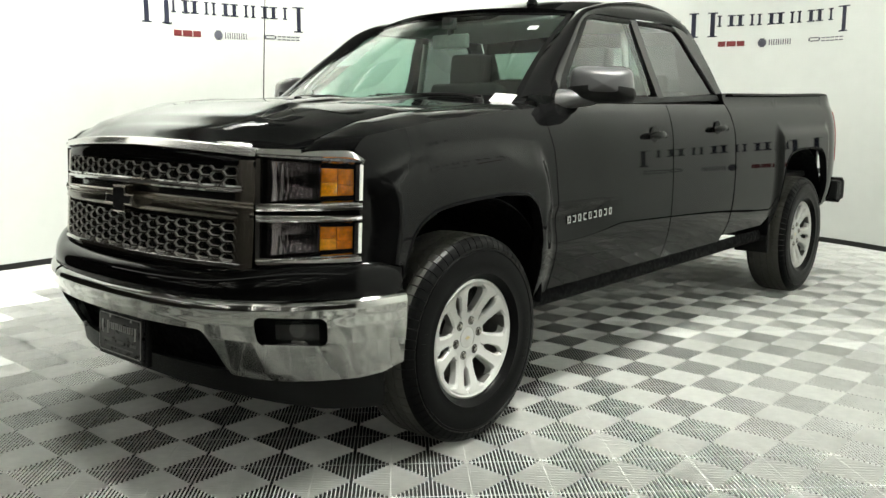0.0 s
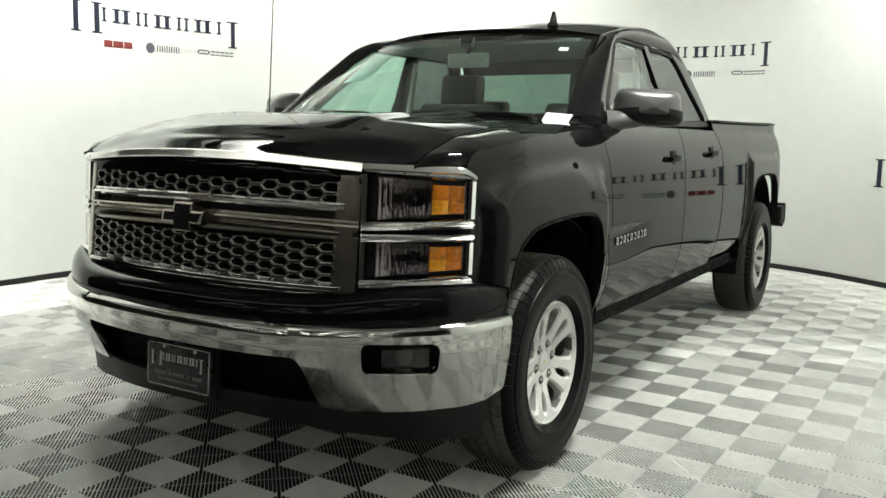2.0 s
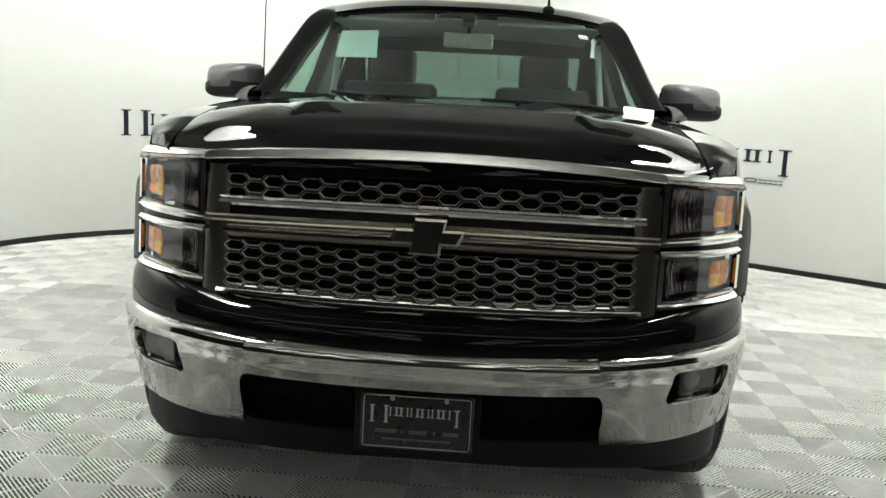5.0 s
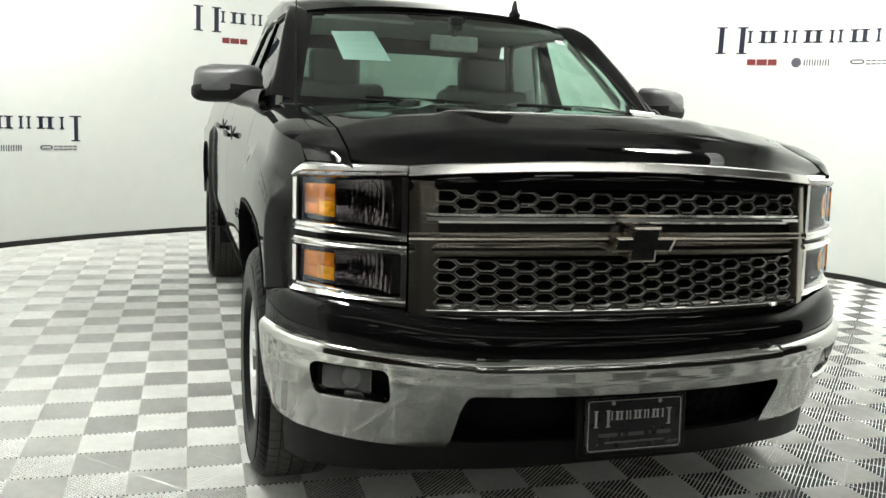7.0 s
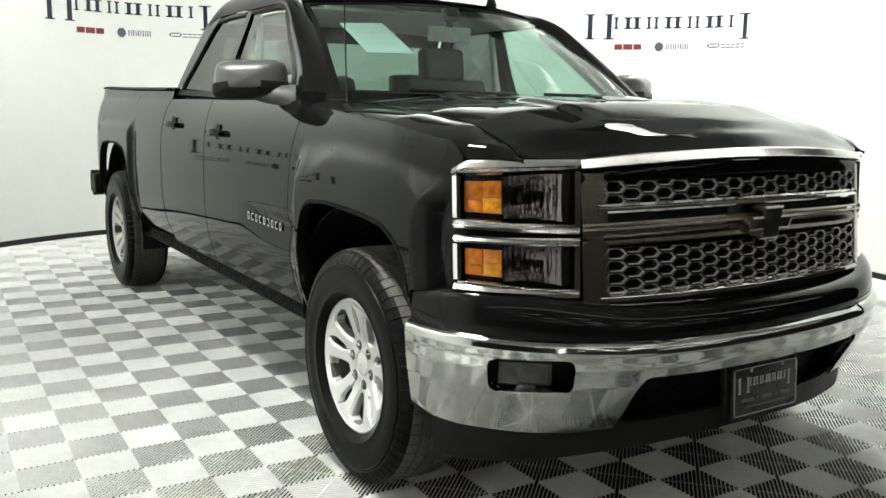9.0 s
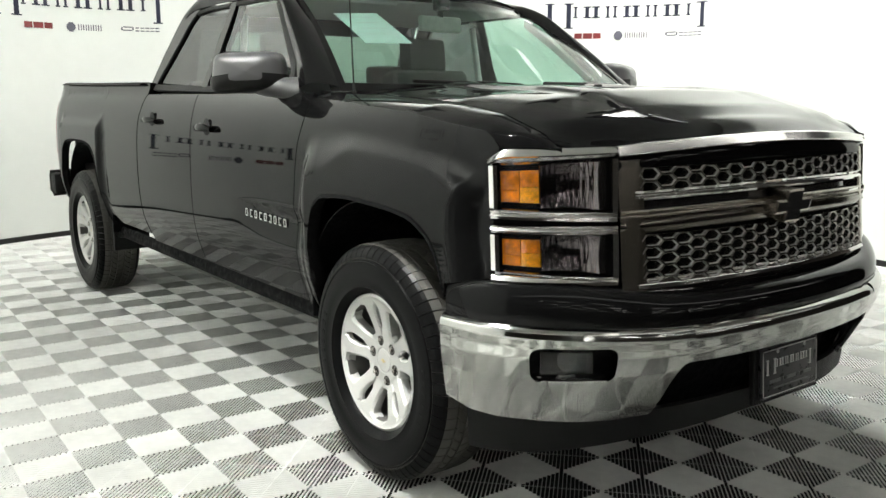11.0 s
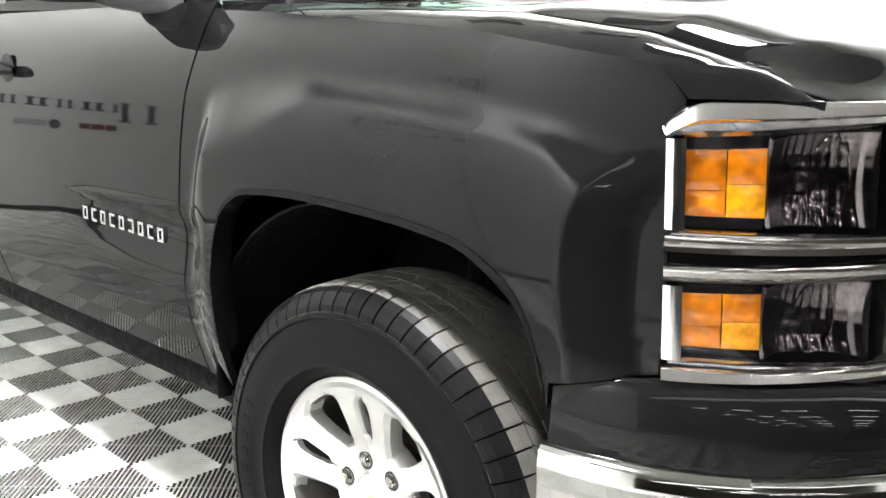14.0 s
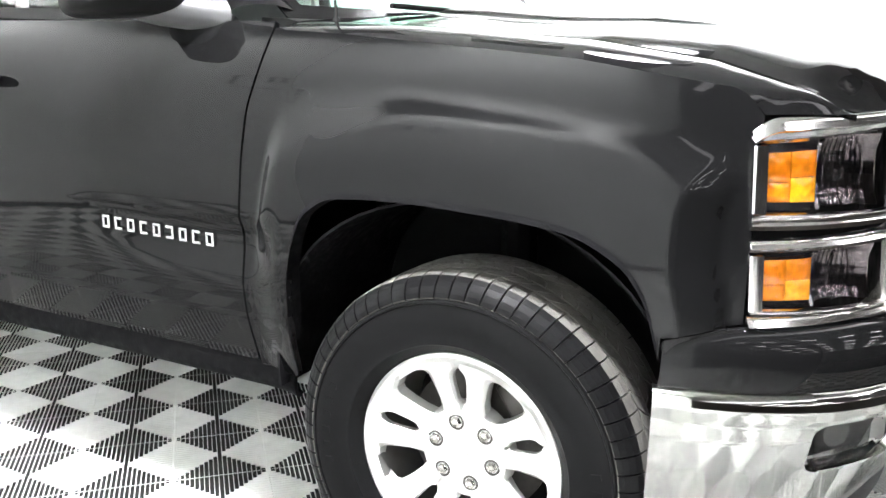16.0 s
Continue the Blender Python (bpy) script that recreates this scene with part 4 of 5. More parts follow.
def roof_pt(u, v):
    """Roof; u -1..1 across, v 0..1 from the windscreen back."""
    y = 1.05 + 1.11 * v
    hw = lerp(v, [0, 0.2, 0.8, 1], [0.680, 0.715, 0.712, 0.675])
    x = u * hw
    z = 1.772 + 0.065 * math.sin(math.pi * min(1, 0.02 + 0.86 * v)) - 0.042 * abs(u) ** 3 * (1 - 0.2 * v) - 0.010 + 0.022 * step(-0.06, 0.22, v)
    y += 0.15 * u * u * (1 - v) - 0.03 * u * u * v
    return x, y, z


obj("roof", sheet([[roof_pt(u, v) for v in np.linspace(0, 1, 30)] for u in np.linspace(-1, 1, 40)], 0.02), PAINT, truck)

# side windows and pillars, driver's side then mirrored
# window outlines in (y, z); the cab side leans in with height
def cab_pt(y, z, off=0.0):
    x = cab_x(z) + off
    x -= 0.05 * step(1.0, 0.55, y) * step(1.28, 1.45, z) * 0.4
    return x, y, z


FW = [(0.76, 1.312), (1.60, 1.322), (1.572, 1.700), (1.22, 1.700), (1.12, 1.674), (0.80, 1.395)]
RW = [(1.66, 1.324), (2.30, 1.338), (2.32, 1.358), (2.10, 1.645), (2.04, 1.690), (1.90, 1.700), (1.632, 1.700)]


def pane(poly, n=18, off=-0.012):
    """Fills a window outline with rows of constant height on the cab side."""
    zs = sorted(set([p[1] for p in poly]))
    z0, z1 = zs[0], zs[-1]
    P = []
    for z in np.linspace(z0 + 0.001, z1 - 0.001, n):
        ys = []
        for (ya, za), (yb, zb) in zip(poly, poly[1:] + poly[:1]):
            if (za - z) * (zb - z) <= 0 and za != zb:
                ys.append(ya + (yb - ya) * (z - za) / (zb - za))
        P.append([cab_pt(y, z, off) for y in np.linspace(min(ys), max(ys), 8)])
    return flipped(sheet(P))


for nm, poly, m, lab, drs in (("door_window", FW, DOOR_GLASS, "clear green-tinted side glass", doors_f), ("door_window", RW, PRIVACY, "dark privacy glass", doors_r)):
    for s, d in zip((1, -1), drs):
        g = pane(poly)
        ob = obj(nm, g if s > 0 else mirrored(g), m, d, lab)
        ob.visible_shadow = False


def frame_strip(pts, w, th=0.03, off=0.004):
    """A band along the (y, z) line pts on the cab side, w wide; w may be a list."""
    P = []
    n = len(pts)
    ws_ = w if isinstance(w, (list, tuple)) else [w] * n
    for i in range(n):
        a, b = pts[max(0, i - 1)], pts[min(n - 1, i + 1)]
        t = Vector((b[0] - a[0], b[1] - a[1])).normalized()
        nn = Vector((-t.y, t.x))
        P.append([cab_pt(pts[i][0] + nn.x * q * ws_[i], pts[i][1] + nn.y * q * ws_[i], off) for q in (-0.5, -0.2, 0.2, 0.5)])
    return sheet(P, th)


# one rail from the foot of the windscreen pillar over the doors to the back
RAIL_V = [0.0, 0.25, 0.6, 0.85, 1.0, 1.1, 1.75, 1.88, 2.0]
RAIL_Y = [0.665, 0.770, 0.945, 1.075, 1.145, 1.25, 2.00, 2.12, 2.20]
RAIL_Z = [1.295, 1.405, 1.562, 1.672, 1.704, 1.718, 1.720, 1.706, 1.676]
P = []
for v in np.concatenate([np.linspace(0, 1, 30), np.linspace(1.03, 2.0, 26)]):
    a = Vector(screen_pt(0.955, v)) if v <= 1 else Vector(roof_pt(0.955 + 0.015 * min(1, (v - 1) * 4), v - 1))
    yb, zb = smooth_curve(v, RAIL_V, RAIL_Y), smooth_curve(v, RAIL_V, RAIL_Z)
    b = Vector(cab_pt(yb, zb, 0.004))
    m = (a + b) / 2 + Vector((0.062 - 0.020 * step(0.8, 1.2, v), -0.030 * step(1.2, 0.8, v), 0.046 - 0.010 * step(0.8, 1.2, v)))
    P.append([tuple(a * (1 - k) ** 2 + m * 2 * k * (1 - k) + b * k * k) for k in np.linspace(0, 1, 10)])
both("roof_rail", sheet([list(reversed(r)) for r in P]), PAINT, sharp=60)
both("b_pillar", frame_strip([(1.632, 1.30), (1.626, 1.45), (1.608, 1.60), (1.600, 1.72)], 0.066, 0.05, 0.0), BORDER, sharp=50)

CP = [(2.335, 1.312), (2.43, 1.312), (2.415, 1.36), (2.36, 1.50), (2.28, 1.64), (2.20, 1.735), (2.00, 1.735), (2.05, 1.695), (2.11, 1.648), (2.33, 1.355)]
both("c_pillar", pane(CP, 24, 0.002), PAINT)
both("window_seal", frame_strip([(0.62, 1.286), (0.9, 1.298), (1.3, 1.306), (1.7, 1.314), (2.1, 1.322), (2.34, 1.328)], 0.028, 0.02, 0.003), PLASTIC, sharp=50)
both("sail_panel", pane([(0.64, 1.285), (0.86, 1.30), (0.85, 1.36), (0.78, 1.36)], 8, -0.006), PLASTIC)
# black frame round the front window glass
both("window_frame", join(frame_strip([(0.745, 1.32), (0.795, 1.40), (1.112, 1.680)], 0.030, 0.02, -0.002), frame_strip([(1.112, 1.684), (1.21, 1.707), (1.58, 1.707)], 0.016, 0.02, -0.002),
     frame_strip([(1.64, 1.707), (1.90, 1.708), (2.05, 1.697), (2.11, 1.652), (2.33, 1.355)], 0.018, 0.02, -0.002)), PLASTIC)
# back of the cab with its window
P0 = lambda x, z: (x, 2.40 - 0.42 * max(0, z - 1.30), z)
back = [sheet([[P0(math.copysign(min(abs(x), cab_x(z) - 0.012), x), z) for z in np.linspace(a, b, 6)] for x in np.linspace(c, d, 10)], 0.03) for a, b, c, d in ((0.60, 1.36, 0.90, -0.90), (1.64, 1.76, 0.72, -0.72), (1.36, 1.64, 0.90, 0.66), (1.36, 1.64, -0.66, -0.90))]
obj("cab_back", join(*back), PAINT, truck)
bw = obj("rear_window", sheet([[P0(x, z) for z in np.linspace(1.36, 1.64, 4)] for x in np.linspace(0.66, -0.66, 8)]), glass("rear_glass", (0.24, 0.30, 0.27)), truck, "lightly tinted rear window")
bw.visible_shadow = False
obj("headliner", sheet([[(x, y, 1.715 - 0.05 * abs(x) ** 2) for y in np.linspace(2.18, 1.16 , 6)] for x in np.linspace(-0.66, 0.66, 10)], 0.01), HEADLINER, truck)
both("pillar_lining", frame_strip([(0.76, 1.36), (0.94, 1.51), (1.14, 1.66)], 0.04, 0.015, -0.075), TRIM_GREY)
both("door_lining", sheet([[(0.865 - 0.03 * (z - 0.8), y, z) for y in np.linspace(2.3, 0.66, 8)] for z in np.linspace(1.295, 0.65, 5)], 0.02), CABIN)
both("belt_strap", tube([(0.69, 1.60, 1.66), (0.73, 1.57, 1.30), (0.74, 1.54, 1.0)], 0.018, 8), TRIM_GREY)

# roof fin antenna, mast antenna, roof lamp bump
fin = join(moved(lathe([(0.030, 0.0), (0.027, 0.012), (0.018, 0.022)], 20), Matrix.Translation((0.395, 1.19, 1.782)) @ Matrix.Rotation(-math.pi / 2, 4, "Y")),
           prism([(0.390, 1.155, 1.79), (0.390, 1.23, 1.79), (0.390, 1.22, 1.826), (0.390, 1.20, 1.856), (0.390, 1.188, 1.856)], (0.011, 0, 0)))
obj("roof_antenna", fin, PLASTIC, truck, "black shark-fin roof antenna")
mast = obj("mast_antenna", tube([(-0.80, 0.42, 1.295), (-0.80, 0.44, 1.63), (-0.80, 0.47, 2.12)], 0.0032, 8, 0.0018), PLASTIC, truck, "thin black mast antenna")
obj("antenna_foot", moved(lathe([(0.011, 0.0), (0.009, 0.012), (0.005, 0.02), (0.004, 0.045)], 14), Matrix.Translation((-0.80, 0.42, 1.280)) @ Matrix.Rotation(-math.pi / 2, 4, "Y")), PLASTIC, mast)


# door mirrors
def ring4(a):
    return (abs(math.cos(a)) ** 5.5 + abs(math.sin(a)) ** 5.5) ** (-1 / 5.5)


MIRROR_TURN = Matrix.Translation((1.014, 0.835, 1.369)) @ Matrix.Rotation(0.45, 4, "Z")
shell = []
for a in np.linspace(0, 2 * math.pi, 97):
    row = []
    for k in np.linspace(0, 1, 21):
        c, q, r = math.cos(a), math.sin(a), ring4(a)
        sc = (1 - k ** 3.4) ** 0.42 if k < 1 else 0.0
        row.append((c * r * (0.138 - 0.010 * q) * sc + 0.02 * k, -0.12 * k, q * r * 0.076 * sc - 0.006 * c * sc))
    shell.append(row)
shell = moved(flipped(sheet(shell)), MIRROR_TURN)
glass_disc = prism([(0.122 * math.cos(a) * ring4(a), 0.006, 0.064 * math.sin(a) * ring4(a)) for a in reversed(np.linspace(0, 2 * math.pi, 32, endpoint=False))], (0, -0.008, 0))
glass_disc = moved(glass_disc, MIRROR_TURN)
rim_ = moved(tube([(0.130 * math.cos(a) * ring4(a), 0.0, 0.070 * math.sin(a) * ring4(a)) for a in np.linspace(0, 2 * math.pi, 41)], 0.008, 8), MIRROR_TURN)
rows_ = []
for k in np.linspace(0, 1, 9):
    c = Vector((0.885 + 0.15 * k, 0.700 + 0.13 * k, 1.300 + 0.028 * k))
    ry, rz = lerp(k, [0, 0.3, 1], [0.085, 0.060, 0.050]), lerp(k, [0, 0.3, 0.7, 1], [0.050, 0.040, 0.042, 0.03])
    rows_.append([tuple(c + Vector((-0.45 * ry * math.cos(a), ry * math.cos(a), rz * math.sin(a))) ) for a in np.linspace(0, 2 * math.pi, 21)])
arm = sheet(rows_)
skirt = []
for a in np.linspace(math.pi * 1.06, math.pi * 1.94, 50):
    row = []
    for k in np.linspace(0.0, 0.96, 20):
        c, q, r = math.cos(a), math.sin(a), ring4(a)
        sc = (1 - k ** 3.4) ** 0.42 * 1.035
        row.append((c * r * (0.138 - 0.010 * q) * sc + 0.02 * k, -0.124 * k, q * r * 0.076 * sc - 0.006 * c * sc))
    skirt.append(row)
skirt = moved(flipped(sheet(skirt)), MIRROR_TURN)
for s, d in zip((1, -1), doors_f):
    mr = obj("door_mirror", shell if s > 0 else mirrored(shell), MIRROR_CAP, d, "grained black mirror housing", sharp=120)
    for nm, g, m in (("mirror_skirt", skirt, PLASTIC), ("mirror_glass", glass_disc, CHROME), ("mirror_rim", rim_, PLASTIC), ("mirror_arm", arm, MIRROR_CAP)):
        obj(nm, g if s > 0 else mirrored(g), m, mr)

# door handles
for hy, hz, drs in ((1.423, 1.138, doors_f), (2.172, 1.157, doors_r)):
    for s, d in zip((1, -1), drs):
        x = side_x(hy, hz)
        cup = lathe([(0.001, 0.003), (0.030, 0.004), (0.040, 0.0025), (0.042, 0.0)], 28)
        cg = moved(cup, Matrix.Translation((x + 0.001, hy, hz)))
        hb = [(x + 0.020 + 0.016 * math.sin(math.pi * k), hy - 0.095 + 0.19 * k, hz - 0.004 + 0.008 * math.sin(math.pi * k)) for k in np.linspace(0, 1, 14)]
        P = []
        for k, p in zip(np.linspace(0, 1, 14), hb):
            r = 0.018 * (0.35 + 0.65 * math.sin(math.pi * min(0.97, max(0.03, k))) ** 0.5)
            P.append([(p[0] + 0.010 * math.cos(a), p[1], p[2] + r * math.sin(a)) for a in np.linspace(0, 2 * math.pi, 13)])
        hd = sheet(P)
        h = obj("door_handle", hd if s > 0 else mirrored(hd), PAINT, d, "black pull handle")
        obj("handle_cup", cg if s > 0 else mirrored(cg), PLASTIC, h)

# side badge as nine plain raised marks on the door
for s in (1, -1):
    for i in range(9):
        y, z, w = 0.648 + 0.368 * (i + 0.5) / 9, 0.792 + 0.012 * i / 9, 0.024
        x = side_x(y, z) + 0.003
        k = 1 if (i * 7) % 3 else -1
        g = [box(x, y, z + 0.013, 0.006, w, 0.006), box(x, y, z - 0.013, 0.006, w, 0.006), box(x, y + k * (w / 2 - 0.003), z, 0.006, 0.0065, 0.022)]
        if i % 2 == 0:
            g.append(box(x, y - k * (w / 2 - 0.003), z, 0.006, 0.0065, 0.022))
        g = join(*g)
        obj("badge_mark", g if s > 0 else mirrored(g), BADGE, doors_f[0] if s > 0 else doors_f[1], "raised chrome badge mark", smooth=False)

# wipers
for x0, x1 in ((-0.50, 0.02), (0.10, 0.62)):
    pts = [screen_pt(x0 / 0.79, 0.05), screen_pt((x0 + x1) / 2 / 0.79, 0.045), screen_pt(x1 / 0.79, 0.015)]
    pts = [(p[0], p[1] - 0.022, p[2] + 0.006) for p in pts]
    w = obj("wiper", tube(pts, 0.007, 8), PLASTIC, truck, "black windscreen wiper")
    e = pts[-1]
    obj("wiper_arm", join(tube([(e[0] + 0.02, e[1] - 0.04, e[2] - 0.012), (e[0] - 0.10, e[1] - 0.03, e[2] + 0.006), pts[1]], 0.009, 8), moved(lathe([(0.001, 0.02), (0.018, 0.018), (0.022, 0.0)], 14), Matrix.Translation((e[0] + 0.02, e[1] - 0.045, e[2] - 0.025)) @ Matrix.Rotation(-math.pi / 2, 4, "Y"))), PLASTIC, w)
for x in (-0.25, 0.25):
    obj("washer_nozzle", box(x, 0.20, hood_z(x, 0.20) + 0.004, 0.022, 0.03, 0.010, 0.003), PLASTIC, truck)

# ---- cabin ----
P = []
for x in np.linspace(-0.80, 0.80, 30):
    hump = 0.03 * step(0.32, 0.16, abs(x - 0.40))
    yb = 0.39 + 0.19 * (x / 0.82) ** 2
    P.append([(x, yb, 1.285), (x, yb + 0.15, 1.278), (x, 0.86, 1.270 + hump), (x, 0.93, 1.235 + hump), (x, 0.95, 1.05), (x, 0.92, 0.85)])
obj("dashboard", sheet(P, 0.01), CABIN, truck)


def seat(cx, cy, w, name="seat"):
    st = obj(name, box(cx, cy, 0.86, w, 0.50, 0.20, 0.05), CLOTH, truck, "charcoal cloth seat")
    bk = moved(box(0, 0, 0, w, 0.15, 0.58, 0.05), Matrix.Translation((cx, cy + 0.27, 1.13)) @ Matrix.Rotation(-0.20, 4, "X"))
    obj("seat_back", bk, CLOTH, st)
    hr = moved(box(0, 0, 0, min(0.28, w * 0.52), 0.10, 0.19, 0.04), Matrix.Translation((cx, cy + 0.345, 1.50)) @ Matrix.Rotation(-0.12, 4, "X"))
    obj("head_restraint", hr, CLOTH, st)
    return st


seat(0.42, 1.36, 0.52)
seat(-0.42, 1.36, 0.52)
obj("centre_console", box(0, 1.30, 0.88, 0.26, 0.60, 0.26, 0.04), CABIN, truck)
st = obj("rear_bench", box(0, 2.0, 0.86, 1.5, 0.42, 0.18, 0.05), CLOTH, truck, "charcoal cloth rear bench")
obj("seat_back", moved(box(0, 0, 0, 1.5, 0.12, 0.52, 0.04), Matrix.Translation((0, 2.20, 1.10)) @ Matrix.Rotation(-0.14, 4, "X")), CLOTH, st)
for x in (-0.5, 0.5):
    obj("head_restraint", box(x, 2.22, 1.40, 0.25, 0.08, 0.12, 0.03), CLOTH, st)
# steering wheel
ring = [(0.42 + 0.185 * math.cos(a), 1.03 + 0.06 * math.sin(a), 1.165 + 0.175 * math.sin(a)) for a in np.linspace(0, 2 * math.pi, 40)]
sw = obj("steering_wheel", tube(ring, 0.015, 10), CABIN, truck)
obj("steering_hub", join(box(0.42, 1.06, 1.15, 0.15, 0.05, 0.11, 0.02), box(0.42, 1.07, 1.16, 0.34, 0.02, 0.03, 0.008), tube([(0.42, 1.06, 1.14), (0.42, 0.98, 1.10)], 0.03)), CABIN, sw)
# inside mirror and sensor box
im = obj("inside_mirror", box(0.02, 1.00, 1.610, 0.235, 0.03, 0.072, 0.014), TRIM_GREY, truck)
obj("mirror_glass", box(0.02, 1.018, 1.610, 0.215, 0.004, 0.058, 0.001), CHROME, im)
obj("mirror_stem", join(box(0.02, 0.99, 1.700, 0.06, 0.06, 0.06, 0.012), box(0.02, 1.00, 1.660, 0.02, 0.03, 0.04, 0.005)), CABIN, im)
for x in (-0.36, 0.36):
    obj("sun_visor", moved(box(0, 0, 0, 0.42, 0.15, 0.016, 0.006), Matrix.Translation((x, 1.175, 1.722)) @ Matrix.Rotation(0.30, 4, "X")), HEADLINER, truck)

# paper sheet behind the windscreen, card by the dashboard, small sticker
def on_screen(u0, u1, v0, v1, skew=0.0, off=-0.006):
    P = [[screen_pt(u + skew * v, v) for v in np.linspace(v0, v1, 6)] for u in np.linspace(u0, u1, 6)]
    P = np.array(P)
    N = np.cross(np.gradient(P, axis=0), np.gradient(P, axis=1))
    N /= np.linalg.norm(N, axis=2, keepdims=True)
    return P + N * off


note = obj("paper_notice", sheet(on_screen(-0.640, -0.385, 0.415, 0.735, -0.23), 0.001), PAPER)
tagged(note, "pale blue-green printed sheet behind the windscreen", "paper")
lines = [sheet(on_screen(-0.61, -0.445, v, v + 0.005, -0.23, -0.004), 0.0005) for v in (0.50, 0.56, 0.62, 0.68)]
obj("print_lines", join(*lines), INK, note, smooth=False)
card = obj("price_card", moved(box(0, 0, 0, 0.125, 0.002, 0.052), Matrix.Translation((0.755, 0.475, 1.312)) @ Matrix.Rotation(-0.85, 4, "X") @ Matrix.Rotation(0.12, 4, "Y")), CARD, smooth=False)
tagged(card, "small white card lying behind the windscreen's corner", "card")
stk = obj("screen_sticker", sheet(on_screen(0.755, 0.815, 0.745, 0.795, 0, 0.003), 0.001), CARD)
tagged(stk, "small white sticker in the windscreen's upper corner", "sticker")

# ---- wheels ----
def wheel(cx, cy, s, turn_deg, steer=0.0):
    """Outer face towards +x when s is 1; local x = 0 is the tyre's middle."""
    rim_prof = [(0.160, -0.11), (0.205, -0.112), (0.208, -0.06), (0.212, 0.02), (0.203, 0.085), (0.204, 0.1005), (0.216, 0.1055), (0.224, 0.110), (0.232, 0.106), (0.232, 0.098), (0.222, 0.09)]
    w = obj("wheel", lathe(rim_prof[5:], 72), ALLOY, truck, "silver alloy wheel with five paired spokes")
    w.matrix_local = pose(cx, cy, HUB_Z, 0, 0, (0 if s > 0 else 180) + steer)
    obj("rim_barrel", lathe(rim_prof[:6], 72), BARREL, w)
    tyre_prof = [(0.232, 0.100), (0.240, 0.118), (0.254, 0.127), (0.257, 0.131), (0.262, 0.131), (0.265, 0.130), (0.290, 0.134), (0.325, 0.134), (0.343, 0.131), (0.345, 0.134), (0.350, 0.133), (0.352, 0.128), (0.366, 0.119), (0.378, 0.109), (0.387, 0.095), (0.392, 0.078), (0.394, 0.05), (0.394, 0), (0.394, -0.05), (0.392, -0.08),
                 (0.380, -0.106), (0.366, -0.119), (0.340, -0.132), (0.29, -0.134), (0.245, -0.120), (0.225, -0.105)]
    ty = obj("tyre", flipped(lathe(list(reversed(tyre_prof)), 96)), RUBBER, w, "black all-terrain tyre")
    # tread: two rows of shoulder lugs that wrap round, and three ribs of skewed blocks
    V, F, dark = [], [], []
    shoulder = [(0.064, 0.4015), (0.084, 0.4010), (0.100, 0.3965), (0.112, 0.3885), (0.121, 0.3775), (0.127, 0.3660), (0.1295, 0.3560)]
    rib = [(0.024, 0.4025), (0.042, 0.4030), (0.060, 0.4020)]
    centre = [(-0.0195, 0.4030), (0.0, 0.4035), (0.0195, 0.4030)]
    back = lambda row: [(-x, r) for x, r in reversed(row)]
    for row, ph, skew in ((shoulder, 0.3, 0.16), (rib, 0.75, 0.75), (centre, 0.2, -0.6), (back(rib), 0.6, 0.75), (back(shoulder), 0.0, 0.16)):
        n = 66
        for i in range(n):
            o, m = len(V), len(row)
            for drop, fill in ((0.0, 0.90), (0.010, 0.95)):
                for e in (-0.5, 0.5):
                    for j, (x, r) in enumerate(row):
                        bend = abs(j / (m - 1) - 0.5) * 0.25 if m == 3 else 0.0
                        a = 2 * math.pi / n * (i + ph + skew * (j / (m - 1) - 0.5) + e * fill + bend)
                        rr = r - drop
                        xx = x - math.copysign(drop * 0.6, x) if abs(x) > 0.115 else x
                        V.append((xx, rr * math.cos(a), rr * math.sin(a)))
            p, q, p2, q2 = o, o + m, o + 2 * m, o + 3 * m
            for j in range(m - 1):
                F += [(p + j, q + j, q + j + 1, p + j + 1), (p + j, p + j + 1, p2 + j + 1, p2 + j), (q + j, q2 + j, q2 + j + 1, q + j + 1)]
                dark += [abs(row[j][0] + row[j + 1][0]) > 0.205] * 3
            F += [(p, p2, q2, q), (p + m - 1, q + m - 1, q2 + m - 1, p2 + m - 1)]
            dark += [False, False]
    td = obj("tread", flipped((V, F)), TREAD, ty, "worn grey tread blocks", smooth=False)
    td.data.materials.append(RUBBER)
    for f, k in zip(td.data.polygons, dark):
        f.material_index = int(k)
        f.use_smooth = False
    # raised marks on the sidewall as bars
    for a0 in (1.2, 4.3):
        for k in range(6):
            a = a0 + k * 0.115
            obj("sidewall_mark", moved(box(0.1335, 0, 0.314, 0.003, 0.012, 0.020), Matrix.Rotation(a, 4, "X")), RUBBER, ty, smooth=False)
    # spokes
    geo = []
